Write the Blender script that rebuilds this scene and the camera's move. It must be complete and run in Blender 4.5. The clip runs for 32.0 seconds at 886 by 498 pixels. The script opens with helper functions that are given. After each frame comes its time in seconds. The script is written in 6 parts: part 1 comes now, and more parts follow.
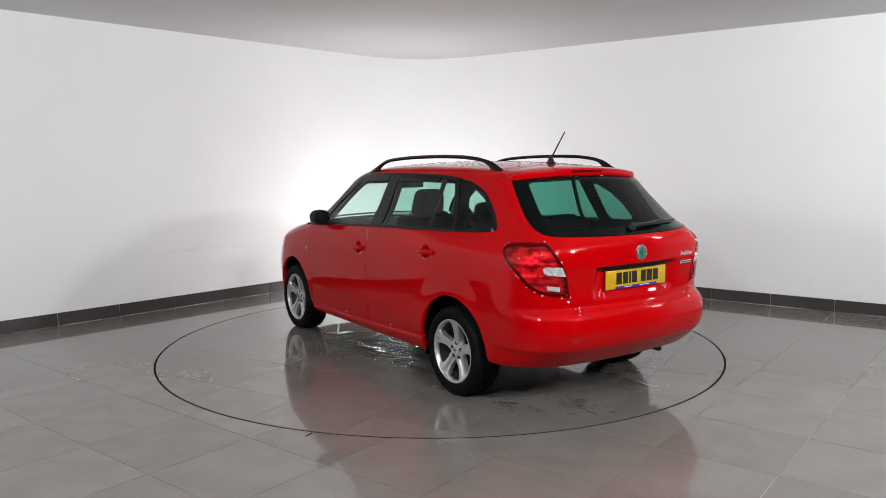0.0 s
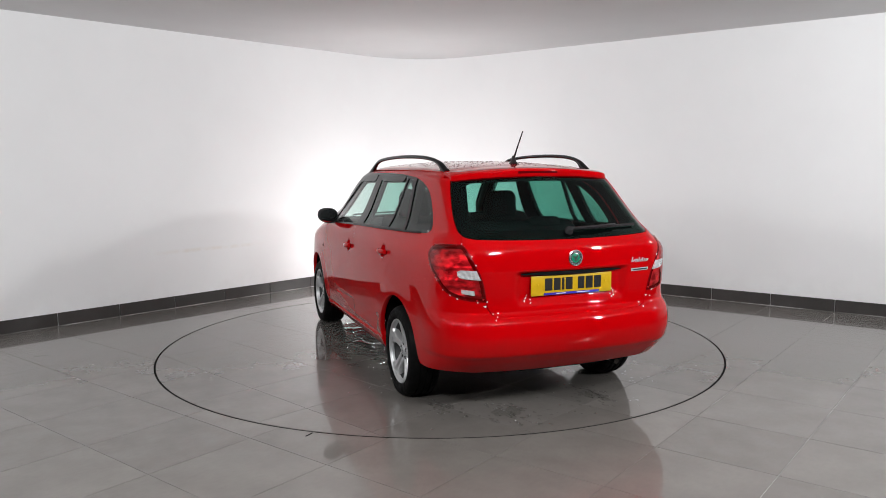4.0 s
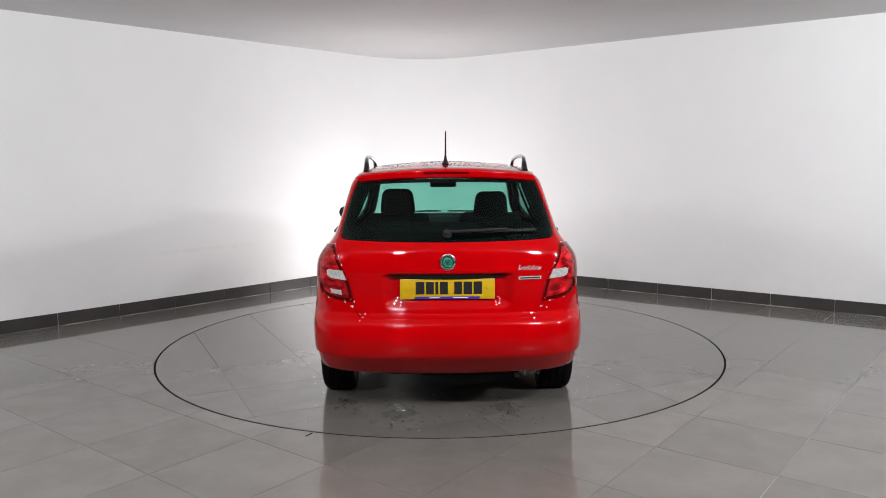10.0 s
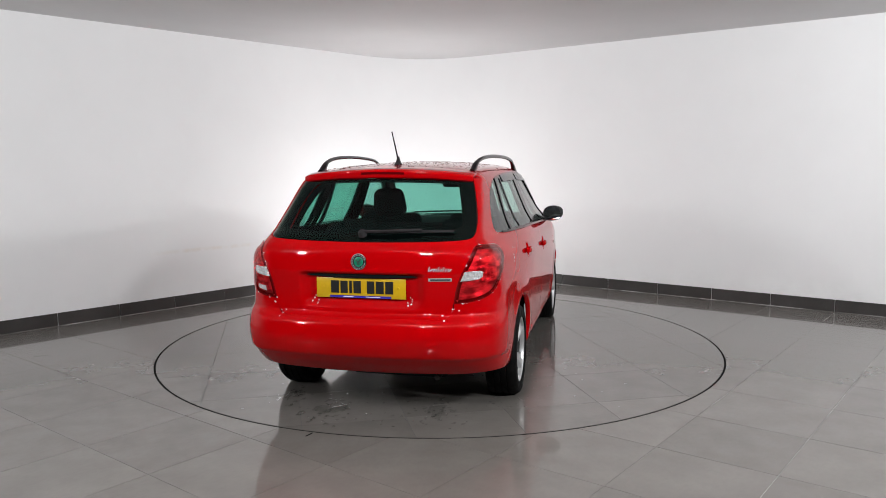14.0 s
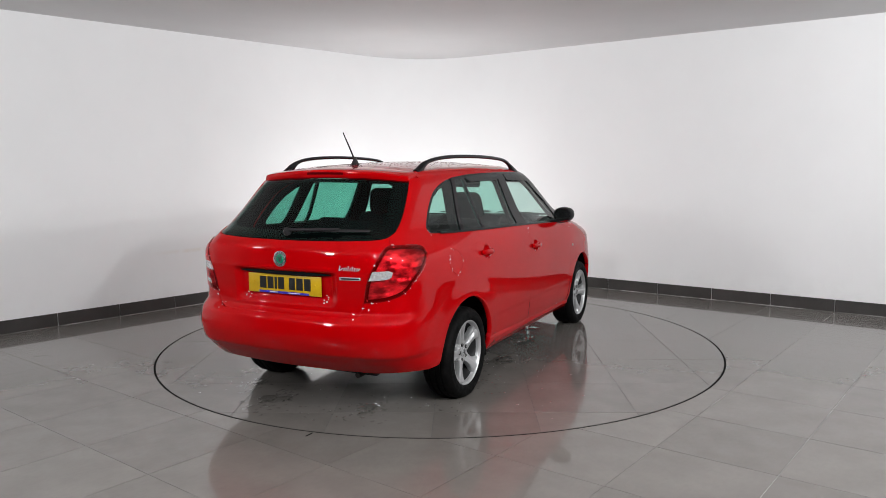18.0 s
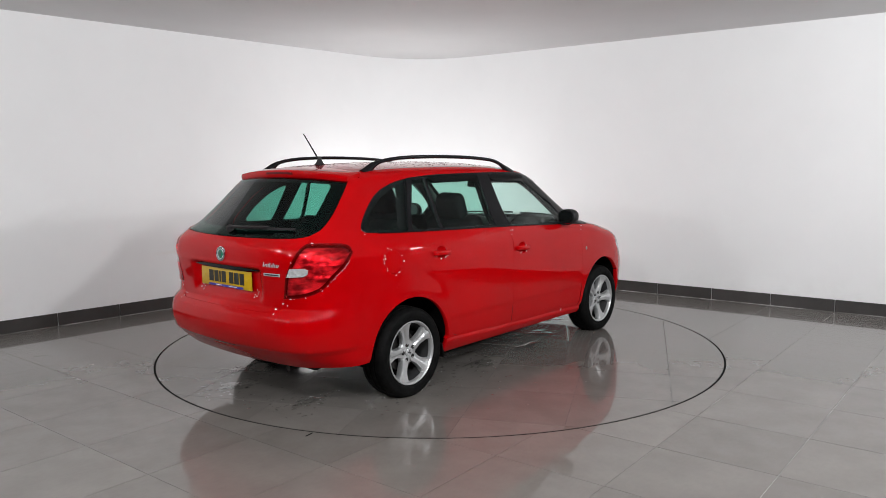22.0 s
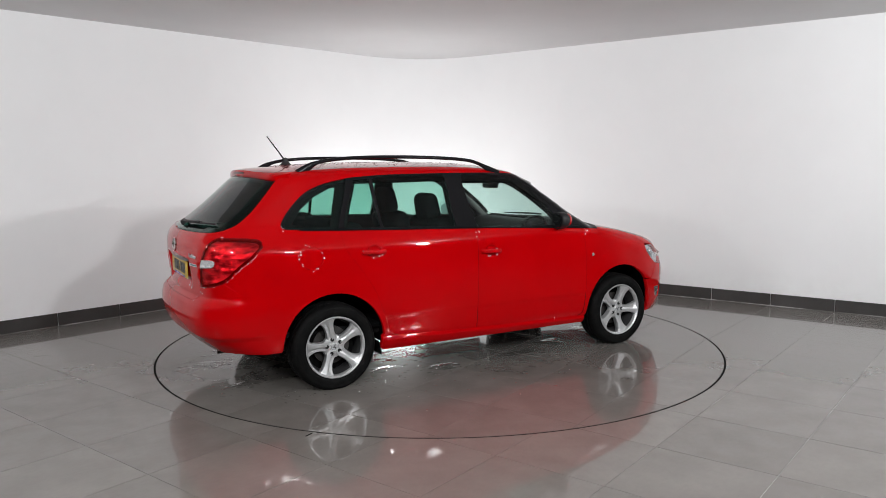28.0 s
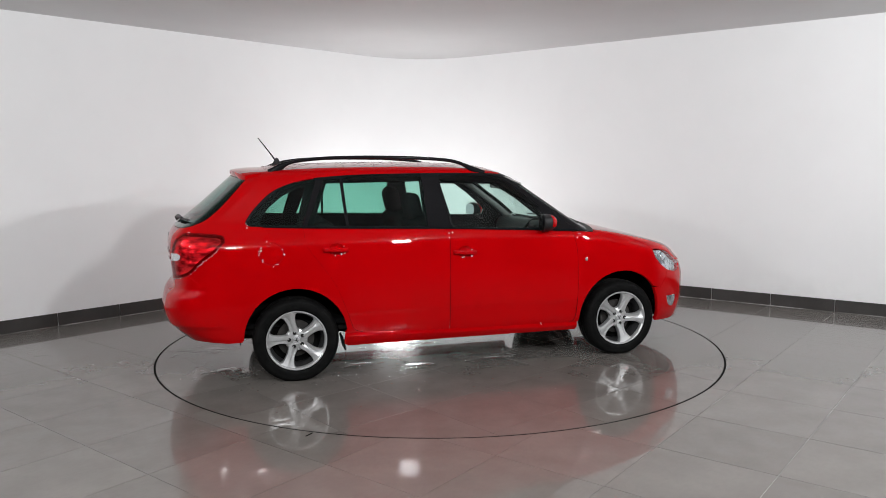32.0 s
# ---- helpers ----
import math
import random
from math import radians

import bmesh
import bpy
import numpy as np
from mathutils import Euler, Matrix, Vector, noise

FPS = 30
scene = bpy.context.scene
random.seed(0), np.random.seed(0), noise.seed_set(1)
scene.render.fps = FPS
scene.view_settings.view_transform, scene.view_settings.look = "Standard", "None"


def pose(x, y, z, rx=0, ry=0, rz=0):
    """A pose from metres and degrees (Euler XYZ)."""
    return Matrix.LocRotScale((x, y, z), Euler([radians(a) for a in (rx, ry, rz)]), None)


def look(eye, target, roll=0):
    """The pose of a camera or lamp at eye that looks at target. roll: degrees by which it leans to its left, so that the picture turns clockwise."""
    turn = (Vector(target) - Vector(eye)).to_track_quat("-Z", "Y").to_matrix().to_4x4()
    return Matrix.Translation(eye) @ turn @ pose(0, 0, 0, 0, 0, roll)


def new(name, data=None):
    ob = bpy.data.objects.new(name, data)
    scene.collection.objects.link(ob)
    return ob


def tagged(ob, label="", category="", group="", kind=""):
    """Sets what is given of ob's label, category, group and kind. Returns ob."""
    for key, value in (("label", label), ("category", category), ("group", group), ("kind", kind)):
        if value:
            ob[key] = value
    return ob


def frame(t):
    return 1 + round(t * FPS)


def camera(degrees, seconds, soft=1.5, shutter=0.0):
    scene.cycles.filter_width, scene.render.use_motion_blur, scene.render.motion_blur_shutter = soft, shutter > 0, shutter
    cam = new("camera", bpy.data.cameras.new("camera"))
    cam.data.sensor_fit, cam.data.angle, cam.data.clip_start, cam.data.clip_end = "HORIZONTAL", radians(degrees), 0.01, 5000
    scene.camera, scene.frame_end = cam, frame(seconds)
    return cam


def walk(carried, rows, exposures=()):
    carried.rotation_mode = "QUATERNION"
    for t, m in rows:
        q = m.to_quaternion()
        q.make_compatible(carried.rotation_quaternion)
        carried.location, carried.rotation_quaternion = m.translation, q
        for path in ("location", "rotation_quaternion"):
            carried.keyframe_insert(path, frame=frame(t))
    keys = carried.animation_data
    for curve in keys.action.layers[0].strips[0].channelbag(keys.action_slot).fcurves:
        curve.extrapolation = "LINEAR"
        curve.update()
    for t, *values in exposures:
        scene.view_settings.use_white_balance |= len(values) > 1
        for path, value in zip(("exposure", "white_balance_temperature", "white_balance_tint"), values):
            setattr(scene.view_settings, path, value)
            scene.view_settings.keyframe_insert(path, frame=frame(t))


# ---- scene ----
# The camera stands still on a stand before the turntable.
EYE = Vector((0.0, -6.1917, 1.4919))
cam = camera(60.74, 32.0, soft=0.6)


def camera_pose(yaw, pitch, roll):
    cy, sy, cp, sp = math.cos(yaw), math.sin(yaw), math.cos(pitch), math.sin(pitch)
    way = Vector((sy * cp, cy * cp, sp))
    side = Vector((cy, -sy, 0))
    up = side.cross(way)
    s2 = math.cos(roll) * side + math.sin(roll) * up
    u2 = -math.sin(roll) * side + math.cos(roll) * up
    m = Matrix((s2, u2, -way)).transposed().to_4x4()
    return Matrix.Translation(EYE) @ m


STAND = camera_pose(0.00468, -0.11534, -0.00729)
walk(cam, [(0.0, STAND), (32.0, STAND)], exposures=[(0.0, 0.0), (32.0, 0.0)])

# ---- light: ceiling panels over the camera's side, and the low lamp that washes the far corner ----
world = bpy.data.worlds.new("world")
scene.world = world
world.use_nodes = True
world.node_tree.nodes["Background"].inputs[0].default_value = (0.8, 0.9, 1.0, 1)
world.node_tree.nodes["Background"].inputs[1].default_value = 0.05


def area_lamp(name, eye, target, sx, sy, watts, colour=(1, 1, 1), spread=180):
    d = bpy.data.lights.new(name, "AREA")
    d.shape, d.size, d.size_y, d.energy, d.color, d.spread = "RECTANGLE", sx, sy, watts, colour, radians(spread)
    ob = new(name, d)
    ob.matrix_world = look(eye, target)
    return ob


LAMPS = [(-4.3, -4.8, 76), (-0.9, -5.0, 60), (1.9, -4.8, 87), (4.8, -4.1, 119), (4.6, -1.0, 14), (-5.1, -2.7, 16)]
for lx, ly, watts in LAMPS:
    area_lamp("ceiling_lamp", (lx, ly, 2.64), (lx * 0.1, 1.2, 1.1), 0.24, 0.28, watts, (0.972, 0.988, 1.0))
# the unseen source behind the turntable, as a low and a high point lamp
for lx, lz, watts, size in ((-0.50, 0.36, 42, 0.27), (-0.26, 1.18, 20, 0.10)):
    glow = bpy.data.lights.new("corner_lamp", "POINT")
    glow.energy, glow.shadow_soft_size, glow.color = watts, size, (1.0, 1.0, 1.0)
    new("corner_lamp", glow).location = (lx, 2.44, lz)


# ---- helpers of this scene ----
def mesh_of(name, verts, faces, smooth=False, normals=None):
    me = bpy.data.meshes.new(name)
    me.from_pydata([tuple(v) for v in verts], [], faces)
    me.update()
    if smooth:
        me.polygons.foreach_set("use_smooth", [True] * len(me.polygons))
    if normals is not None:
        me.normals_split_custom_set_from_vertices([tuple(n) for n in normals])
    return me


def part(name, bm, material, parent, label="", m=None, smooth=True):
    """One mesh object under a thing or a part, from a bmesh or a mesh."""
    if isinstance(bm, bmesh.types.BMesh):
        me = bpy.data.meshes.new(name)
        bm.to_mesh(me)
        bm.free()
        if smooth:
            me.polygons.foreach_set("use_smooth", [True] * len(me.polygons))
            me.set_sharp_from_angle(angle=radians(38))
    else:
        me = bm
    if material is not None and not me.materials:
        me.materials.append(material)
    ob = new(name, me)
    ob.parent = parent
    if m is not None:
        ob.matrix_basis = m
    if label:
        tagged(ob, label)
    return ob


def box(sx, sy, sz, bevel=0.0, seg=2, m=None, bm=None):
    """A bevelled box about its own centre."""
    b = bmesh.new()
    bmesh.ops.create_cube(b, size=1)
    bmesh.ops.scale(b, vec=(sx, sy, sz), verts=b.verts)
    if bevel > 0:
        bmesh.ops.bevel(b, geom=b.edges[:], offset=bevel, segments=seg, profile=0.5, affect="EDGES")
    if m is not None:
        bmesh.ops.transform(b, matrix=m, verts=b.verts)
    if bm is None:
        return b
    join(bm, b)
    return bm


def join(bm, other):
    me = bpy.data.meshes.new("tmp")
    other.to_mesh(me)
    other.free()
    bm.from_mesh(me)
    bpy.data.meshes.remove(me)


def lathe(profile, seg=48, m=None):
    """Turns a profile of (radius, height) round an axis."""
    b = bmesh.new()
    rings = []
    for r, h in profile:
        if r < 1e-6:
            rings.append([b.verts.new((0, 0, h))])
        else:
            rings.append([b.verts.new((r * math.cos(2 * math.pi * i / seg), r * math.sin(2 * math.pi * i / seg), h)) for i in range(seg)])
    for a, c in zip(rings, rings[1:]):
        for i in range(seg):
            j = (i + 1) % seg
            if len(a) == 1 and len(c) == 1:
                continue
            if len(a) == 1:
                b.faces.new((a[0], c[i], c[j]))
            elif len(c) == 1:
                b.faces.new((a[i], c[0], a[j]))
            else:
                b.faces.new((a[i], c[i], c[j], a[j]))
    bmesh.ops.recalc_face_normals(b, faces=b.faces)
    if m is not None:
        bmesh.ops.transform(b, matrix=m, verts=b.verts)
    return b


def sweep(path, section, caps=True):
    """Sweeps a closed section (list of (side, up)), one section or one a point, along a path of 3D points; up is world z as far as it can."""
    b = bmesh.new()
    path = [Vector(p) for p in path]
    rings = []
    for i, p in enumerate(path):
        t = (path[min(i + 1, len(path) - 1)] - path[max(i - 1, 0)]).normalized()
        up = Vector((0, 0, 1)) if abs(t.z) < 0.95 else Vector((1, 0, 0))
        s = t.cross(up).normalized()
        u = s.cross(t).normalized()
        sec = section(i / (len(path) - 1)) if callable(section) else section
        rings.append([b.verts.new(p + s * a + u * c) for a, c in sec])
    n = len(rings[0])
    for a, c in zip(rings, rings[1:]):
        for i in range(n):
            b.faces.new((a[i], a[(i + 1) % n], c[(i + 1) % n], c[i]))
    if caps:
        b.faces.new(rings[0][::-1])
        b.faces.new(rings[-1])
    bmesh.ops.recalc_face_normals(b, faces=b.faces)
    return b


def circle(r, n=10, sx=1.0):
    return [(r * sx * math.cos(2 * math.pi * i / n), r * math.sin(2 * math.pi * i / n)) for i in range(n)]


def curve(xs, ys):
    """A smooth monotone cubic through the points, for arrays."""
    xs, ys = np.array(xs, float), np.array(ys, float)
    h, d = np.diff(xs), np.diff(ys) / np.diff(xs)
    m = np.concatenate([[d[0]], np.where(d[1:] * d[:-1] > 0, 2 * d[1:] * d[:-1] / np.where(d[1:] + d[:-1] == 0, 1, d[1:] + d[:-1]), 0), [d[-1]]])

    def at(x):
        x = np.clip(x, xs[0], xs[-1])
        i = np.clip(np.searchsorted(xs, x) - 1, 0, len(h) - 1)
        t = (x - xs[i]) / h[i]
        return ((1 + 2 * t) * (1 - t) ** 2 * ys[i] + t * (1 - t) ** 2 * h[i] * m[i] + t * t * (3 - 2 * t) * ys[i + 1] + t * t * (t - 1) * h[i] * m[i + 1])
    return at


def spline(points, n=8):
    """Catmull-Rom through 2D or 3D points."""
    p = [np.array(q, float) for q in points]
    p = [2 * p[0] - p[1]] + p + [2 * p[-1] - p[-2]]
    out = []
    for i in range(1, len(p) - 2):
        for k in range(n):
            t = k / n
            out.append(0.5 * (2 * p[i] + (p[i + 1] - p[i - 1]) * t + (2 * p[i - 1] - 5 * p[i] + 4 * p[i + 1] - p[i + 2]) * t * t + (3 * p[i] - p[i - 1] - 3 * p[i + 1] + p[i + 2]) * t ** 3))
    out.append(p[-2])
    return [tuple(q) for q in out]


# ---- the estate car's body as one smooth surface; x forward, y to its left, origin on the floor midway between the axles ----
top_line = curve([-2.3, -1.66, -1.45, -1.3, -0.9, -0.5, -0.1, 0.2, 0.42, 0.6, 1.0], [1.40, 1.437, 1.460, 1.474, 1.488, 1.491, 1.484, 1.461, 1.425, 1.38, 1.25])
bonnet_line = curve([0.6, 0.9, 1.15, 1.386, 1.63, 1.8, 1.9, 2.02, 2.1], [1.04, 1.02, 0.985, 0.933, 0.868, 0.808, 0.762, 0.68, 0.56])
rear_line = curve([0.15, 0.24, 0.30, 0.40, 0.52, 0.60, 0.632, 0.65, 0.73, 0.87, 0.91, 0.95, 0.98, 1.0, 1.03, 1.06, 1.10, 1.2, 1.42, 1.6], [-1.85, -1.945, -2.024, -2.122, -2.156, -2.140, -2.112, -2.088, -2.084, -2.097, -2.0992, -2.0975, -2.0925, -2.0872, -2.0735, -2.050, -2.001, -1.878, -1.63, -1.43])
rear_bow = curve([0.2, 0.6, 0.9, 1.0, 1.06, 1.12, 1.5], [0.15, 0.15, 0.135, 0.155, 0.23, 0.34, 0.36])
front_line = curve([0.15, 0.25, 0.4, 0.55, 0.68, 0.75], [1.955, 1.995, 2.022, 2.026, 1.992, 1.955])
side_line = curve([0.15, 0.21, 0.26, 0.33, 0.45, 0.6, 0.75, 0.80, 0.85, 0.90, 0.95, 1.0, 1.05, 1.1, 1.2, 1.3, 1.4, 1.5], [0.69, 0.745, 0.778, 0.802, 0.815, 0.820, 0.819, 0.8178, 0.8145, 0.8082, 0.7975, 0.7802, 0.7535, 0.722, 0.676, 0.636, 0.594, 0.54])
HUB_Z, ARCH_Z, AXLE_R, AXLE_F = 0.283, 0.297, -1.253, 1.209


def smax(a, b, k):
    h = np.maximum(k - np.abs(a - b), 0) / k
    return np.maximum(a, b) + h * h * k * 0.25


def ramp(x, a, b):
    t = np.clip((x - a) / (b - a), 0, 1)
    return t * t * (3 - 2 * t)


pillar = curve([1.0, 1.1, 1.2, 1.3, 1.4, 1.5], [0.045, 0.0365, 0.0295, 0.0225, 0.0145, 0.006])


def half_width(x, z):
    up = ramp(z, 0.93, 1.10)
    back = (1 - up) * 0.037 * np.maximum(-x - 0.6, 0) ** 2 + up * pillar(z) * np.maximum(-x - 0.3, 0) ** 2
    fore = (1 - up) * 0.05 * np.maximum(x - 0.7, 0) ** 2 + up * 0.075 * np.maximum(x - 0.0, 0) ** 2
    lip = 0.0
    for hx in (AXLE_R, AXLE_F):
        d = np.hypot(x - hx, z - ARCH_Z)
        lip = lip + 0.008 * (1 - ramp(d, 0.345, 0.50))
    flare = 0.022 * ramp(-x, 1.5, 1.80) * (1 - ramp(z, 0.48, 0.82))
    return side_line(z) - back - fore + lip + flare


def body(x, y, z):
    """Below nought inside the body."""
    y = np.abs(y)
    side = y - half_width(x, z)
    rear = (rear_line(z) + rear_bow(z) * y ** 2 - x) * np.where(z > 1.0, 0.78, 1.0)
    front = x - (front_line(z) - 0.40 * y ** 2)
    roof = z - top_line(x) + 0.13 * y ** 2
    screen = (x - 0.425 - 1.48 * (1.39 - z) + 0.2 * y ** 2) * 0.56
    bonnet = (z - bonnet_line(x) + 0.07 * y ** 2) * 0.95
    topf = np.minimum(smax(roof, screen, 0.05), bonnet)
    k = 0.24 - 0.15 * ramp(z, 0.86, 1.14)
    f = smax(side, rear, k)
    f = smax(f, front, 0.32)
    f = smax(f, topf, 0.06 + 0.05 * ramp(x, 0.9, 1.4))
    return f


def gradient(p):
    e = 1e-3
    g = np.stack([body(p[:, 0] + e, p[:, 1], p[:, 2]) - body(p[:, 0] - e, p[:, 1], p[:, 2]),
                  body(p[:, 0], p[:, 1] + e, p[:, 2]) - body(p[:, 0], p[:, 1] - e, p[:, 2]),
                  body(p[:, 0], p[:, 1], p[:, 2] + e) - body(p[:, 0], p[:, 1], p[:, 2] - e)], 1)
    return g / np.maximum(np.linalg.norm(g, axis=1), 1e-9)[:, None]


def cast(o, d, lo, hi):
    """Where rays from inside leave the body."""
    lo, hi = np.full(len(o), lo, float), np.full(len(o), hi, float)
    for _ in range(34):
        mid = (lo + hi) / 2
        q = o + d * mid[:, None]
        inside = body(q[:, 0], q[:, 1], q[:, 2]) < 0
        lo, hi = np.where(inside, mid, lo), np.where(inside, hi, mid)
    return o + d * lo[:, None]


# The ring chart: a place round the plan (an arc length from the middle of the tail) and a height.
SPINE = -0.9
_phi = np.linspace(0, math.radians(179.7), 800)
_ref = cast(np.tile([SPINE, 0, 0.6], (800, 1)), np.stack([-np.cos(_phi), np.sin(_phi), 0 * _phi], 1), 0.05, 3.4)
_arc = np.concatenate([[0], np.cumsum(np.linalg.norm(np.diff(_ref, axis=0), axis=1))])


def ring_of(p):
    phi = np.arctan2(np.abs(p[:, 1]), -(p[:, 0] - SPINE))
    return np.sign(p[:, 1]) * np.interp(phi, _phi, _arc)


def on_ring(s, z):
    phi = np.interp(np.abs(s), _arc, _phi)
    d = np.stack([-np.cos(phi), np.sin(phi) * np.where(s < 0, -1, 1), 0 * phi], 1)
    o = np.stack([np.full(len(s), SPINE), np.zeros(len(s)), z], 1)
    return cast(o, d, 0.02, 3.4)


def on_top(x, y):
    return cast(np.stack([x, y, np.full(len(x), 0.7)], 1), np.tile([0, 0, 1.0], (len(x), 1)), 0.0, 1.0)


def side_pts(pts, sign=1):
    """(x, z) places on the car's flank, as points of the ring chart."""
    x, z = np.array([p[0] for p in pts]), np.array([p[1] for p in pts])
    q = cast(np.stack([x, 0 * x, z], 1), np.tile([0, 1.0, 0], (len(x), 1)), 0.0, 1.2)
    q[:, 1] *= sign
    return np.stack([ring_of(q), z], 1)


def rear_pts(pts):
    """(y, z) places on the car's tail, as points of the ring chart."""
    y, z = np.array([p[0] for p in pts]), np.array([p[1] for p in pts])
    q = cast(np.stack([0 * y + SPINE, y, z], 1), np.tile([-1.0, 0, 0], (len(y), 1)), 0.0, 2.0)
    return np.stack([ring_of(q), z], 1)


def dense(poly, step=0.03, closed=True):
    out = []
    n = len(poly)
    for i in range(n if closed else n - 1):
        a, b = np.array(poly[i], float), np.array(poly[(i + 1) % n], float)
        k = max(1, int(math.ceil(np.linalg.norm(b - a) / step)))
        out += [tuple(a + (b - a) * j / k) for j in range(k)]
    if not closed:
        out.append(tuple(poly[-1]))
    return out


def inside_poly(p, poly):
    x, y = p[:, 0], p[:, 1]
    c = np.zeros(len(p), bool)
    q = np.array(poly)
    for (x1, y1), (x2, y2) in zip(q, np.roll(q, -1, 0)):
        if y1 != y2:
            c ^= ((y1 > y) != (y2 > y)) & (x < (x2 - x1) * (y - y1) / (y2 - y1) + x1)
    return c


def chart_mesh(outer, holes=(), step=0.03, zstep=None):
    """Triangles of a chart's region: its places and faces, and the boundary loops."""
    zstep = zstep or step
    outer = np.array(outer)
    lo, hi = outer.min(0), outer.max(0)
    gx = np.arange(lo[0] + step * 0.5, hi[0], step)
    gz = np.arange(lo[1] + zstep * 0.5, hi[1], zstep)
    grid = np.stack(np.meshgrid(gx, gz), -1).reshape(-1, 2)
    keep = inside_poly(grid, outer)
    loops = [outer] + [np.array(h) for h in holes]
    for h in loops[1:]:
        keep &= ~inside_poly(grid, h)
    for h in loops:
        seg = h[:, None, :] - grid[None, :, :] if len(grid) * len(h) < 4e6 else None
        if seg is not None and len(grid):
            keep &= (np.min(np.linalg.norm(seg, axis=2), 0) > step * 0.45)
    grid = grid[keep]
    pts, edges = [], []
    for h in loops:
        n0 = len(pts)
        pts += [Vector(q) for q in h]
        edges += [(n0 + i, n0 + (i + 1) % len(h)) for i in range(len(h))]
    pts += [Vector(q) for q in grid]
    from mathutils.geometry import delaunay_2d_cdt
    v, _, f, _, _, _ = delaunay_2d_cdt(pts, edges, [], 0, 1e-6)
    v = np.array([tuple(q) for q in v])
    f = [t for t in f if len(t) == 3]
    cen = np.array([(v[t[0]] + v[t[1]] + v[t[2]]) / 3 for t in f])
    ok = inside_poly(cen, outer)
    for h in loops[1:]:
        ok &= ~inside_poly(cen, h)
    f = [tuple(t) for t, k in zip(f, ok) if k]
    return v, f


def panel(name, outer, material, parent, holes=(), chart="ring", step=0.03, inset=0.0, flange=0.014, label="", extra=None):
    """A pressed panel cut from the body's surface, its edges folded inwards."""
    v, f = chart_mesh(outer, holes, step)
    p = on_ring(v[:, 0], v[:, 1]) if chart == "ring" else on_top(v[:, 0], v[:, 1])
    n = gradient(p)
    if extra is not None:
        p = extra(p, n)
    p = p - n * inset
    # turn faces outwards
    faces = []
    for t in f:
        a, b, c = p[list(t)]
        faces.append(t if np.dot(np.cross(b - a, c - a), n[t[0]]) > 0 else t[::-1])
    if extra is not None:
        # the pressed shape turns the surface
        fa = np.array(faces)
        fn = np.cross(p[fa[:, 1]] - p[fa[:, 0]], p[fa[:, 2]] - p[fa[:, 0]])
        n = np.zeros_like(p)
        for i in range(3):
            np.add.at(n, fa[:, i], fn)
        n = n / np.maximum(np.linalg.norm(n, axis=1), 1e-12)[:, None]
    count = {}
    for t in faces:
        for i in range(3):
            count[(t[i], t[(i + 1) % 3])] = 1
    border = [e for e in count if (e[1], e[0]) not in count]
    verts, norms = [tuple(q) for q in p], [tuple(q) for q in n]
    if flange > 0:
        # the outer edge steps back a little for the shut line, then folds in
        for a, b in border:
            t = p[b] - p[a]
            out = np.cross(t, n[a])
            out = out / max(np.linalg.norm(out), 1e-9)
            k = len(verts)
            nn = (out * 0.6 + n[a] * 0.8)
            nn = nn / np.linalg.norm(nn)
            oa, ob = p[a] + out * 0.0009 - n[a] * 0.0026, p[b] + out * 0.0009 - n[b] * 0.0026
            verts += [tuple(p[a]), tuple(p[b]), tuple(ob), tuple(oa), tuple(ob - n[b] * flange), tuple(oa - n[a] * flange)]
            norms += [tuple(n[a]), tuple(n[b]), tuple(nn), tuple(nn), tuple(out), tuple(out)]
            faces += [(k + 1, k, k + 3, k + 2), (k + 2, k + 3, k + 5, k + 4)]
    me = mesh_of(name, verts, faces, True, norms)
    return part(name, me, material, parent, label)


def grow(poly, d):
    """Moves a chart's outline outwards by d (inwards when below nought)."""
    q = np.array(poly)
    area = 0.5 * np.sum(q[:, 0] * np.roll(q[:, 1], -1) - np.roll(q[:, 0], -1) * q[:, 1])
    t = np.roll(q, -1, 0) - np.roll(q, 1, 0)
    t = t / np.maximum(np.linalg.norm(t, axis=1), 1e-9)[:, None]
    nrm = np.stack([t[:, 1], -t[:, 0]], 1) * (1 if area > 0 else -1)
    return q + nrm * d


# ---- materials ----
def material(name, colour=(0.5, 0.5, 0.5), rough=0.5, metal=0.0, coat=0.0, coat_rough=0.03, ior=1.5, emit=None, strength=0.0):
    m = bpy.data.materials.new(name)
    m.use_nodes = True
    b = m.node_tree.nodes["Principled BSDF"]
    b.inputs["Base Color"].default_value = (*colour, 1)
    b.inputs["Roughness"].default_value = rough
    b.inputs["Metallic"].default_value = metal
    b.inputs["Coat Weight"].default_value = coat
    b.inputs["Coat Roughness"].default_value = coat_rough
    b.inputs["IOR"].default_value = ior
    if emit:
        b.inputs["Emission Color"].default_value = (*emit, 1)
        b.inputs["Emission Strength"].default_value = strength
    return m


def bits(m):
    t = m.node_tree
    return t, t.nodes, t.links, t.nodes["Principled BSDF"]


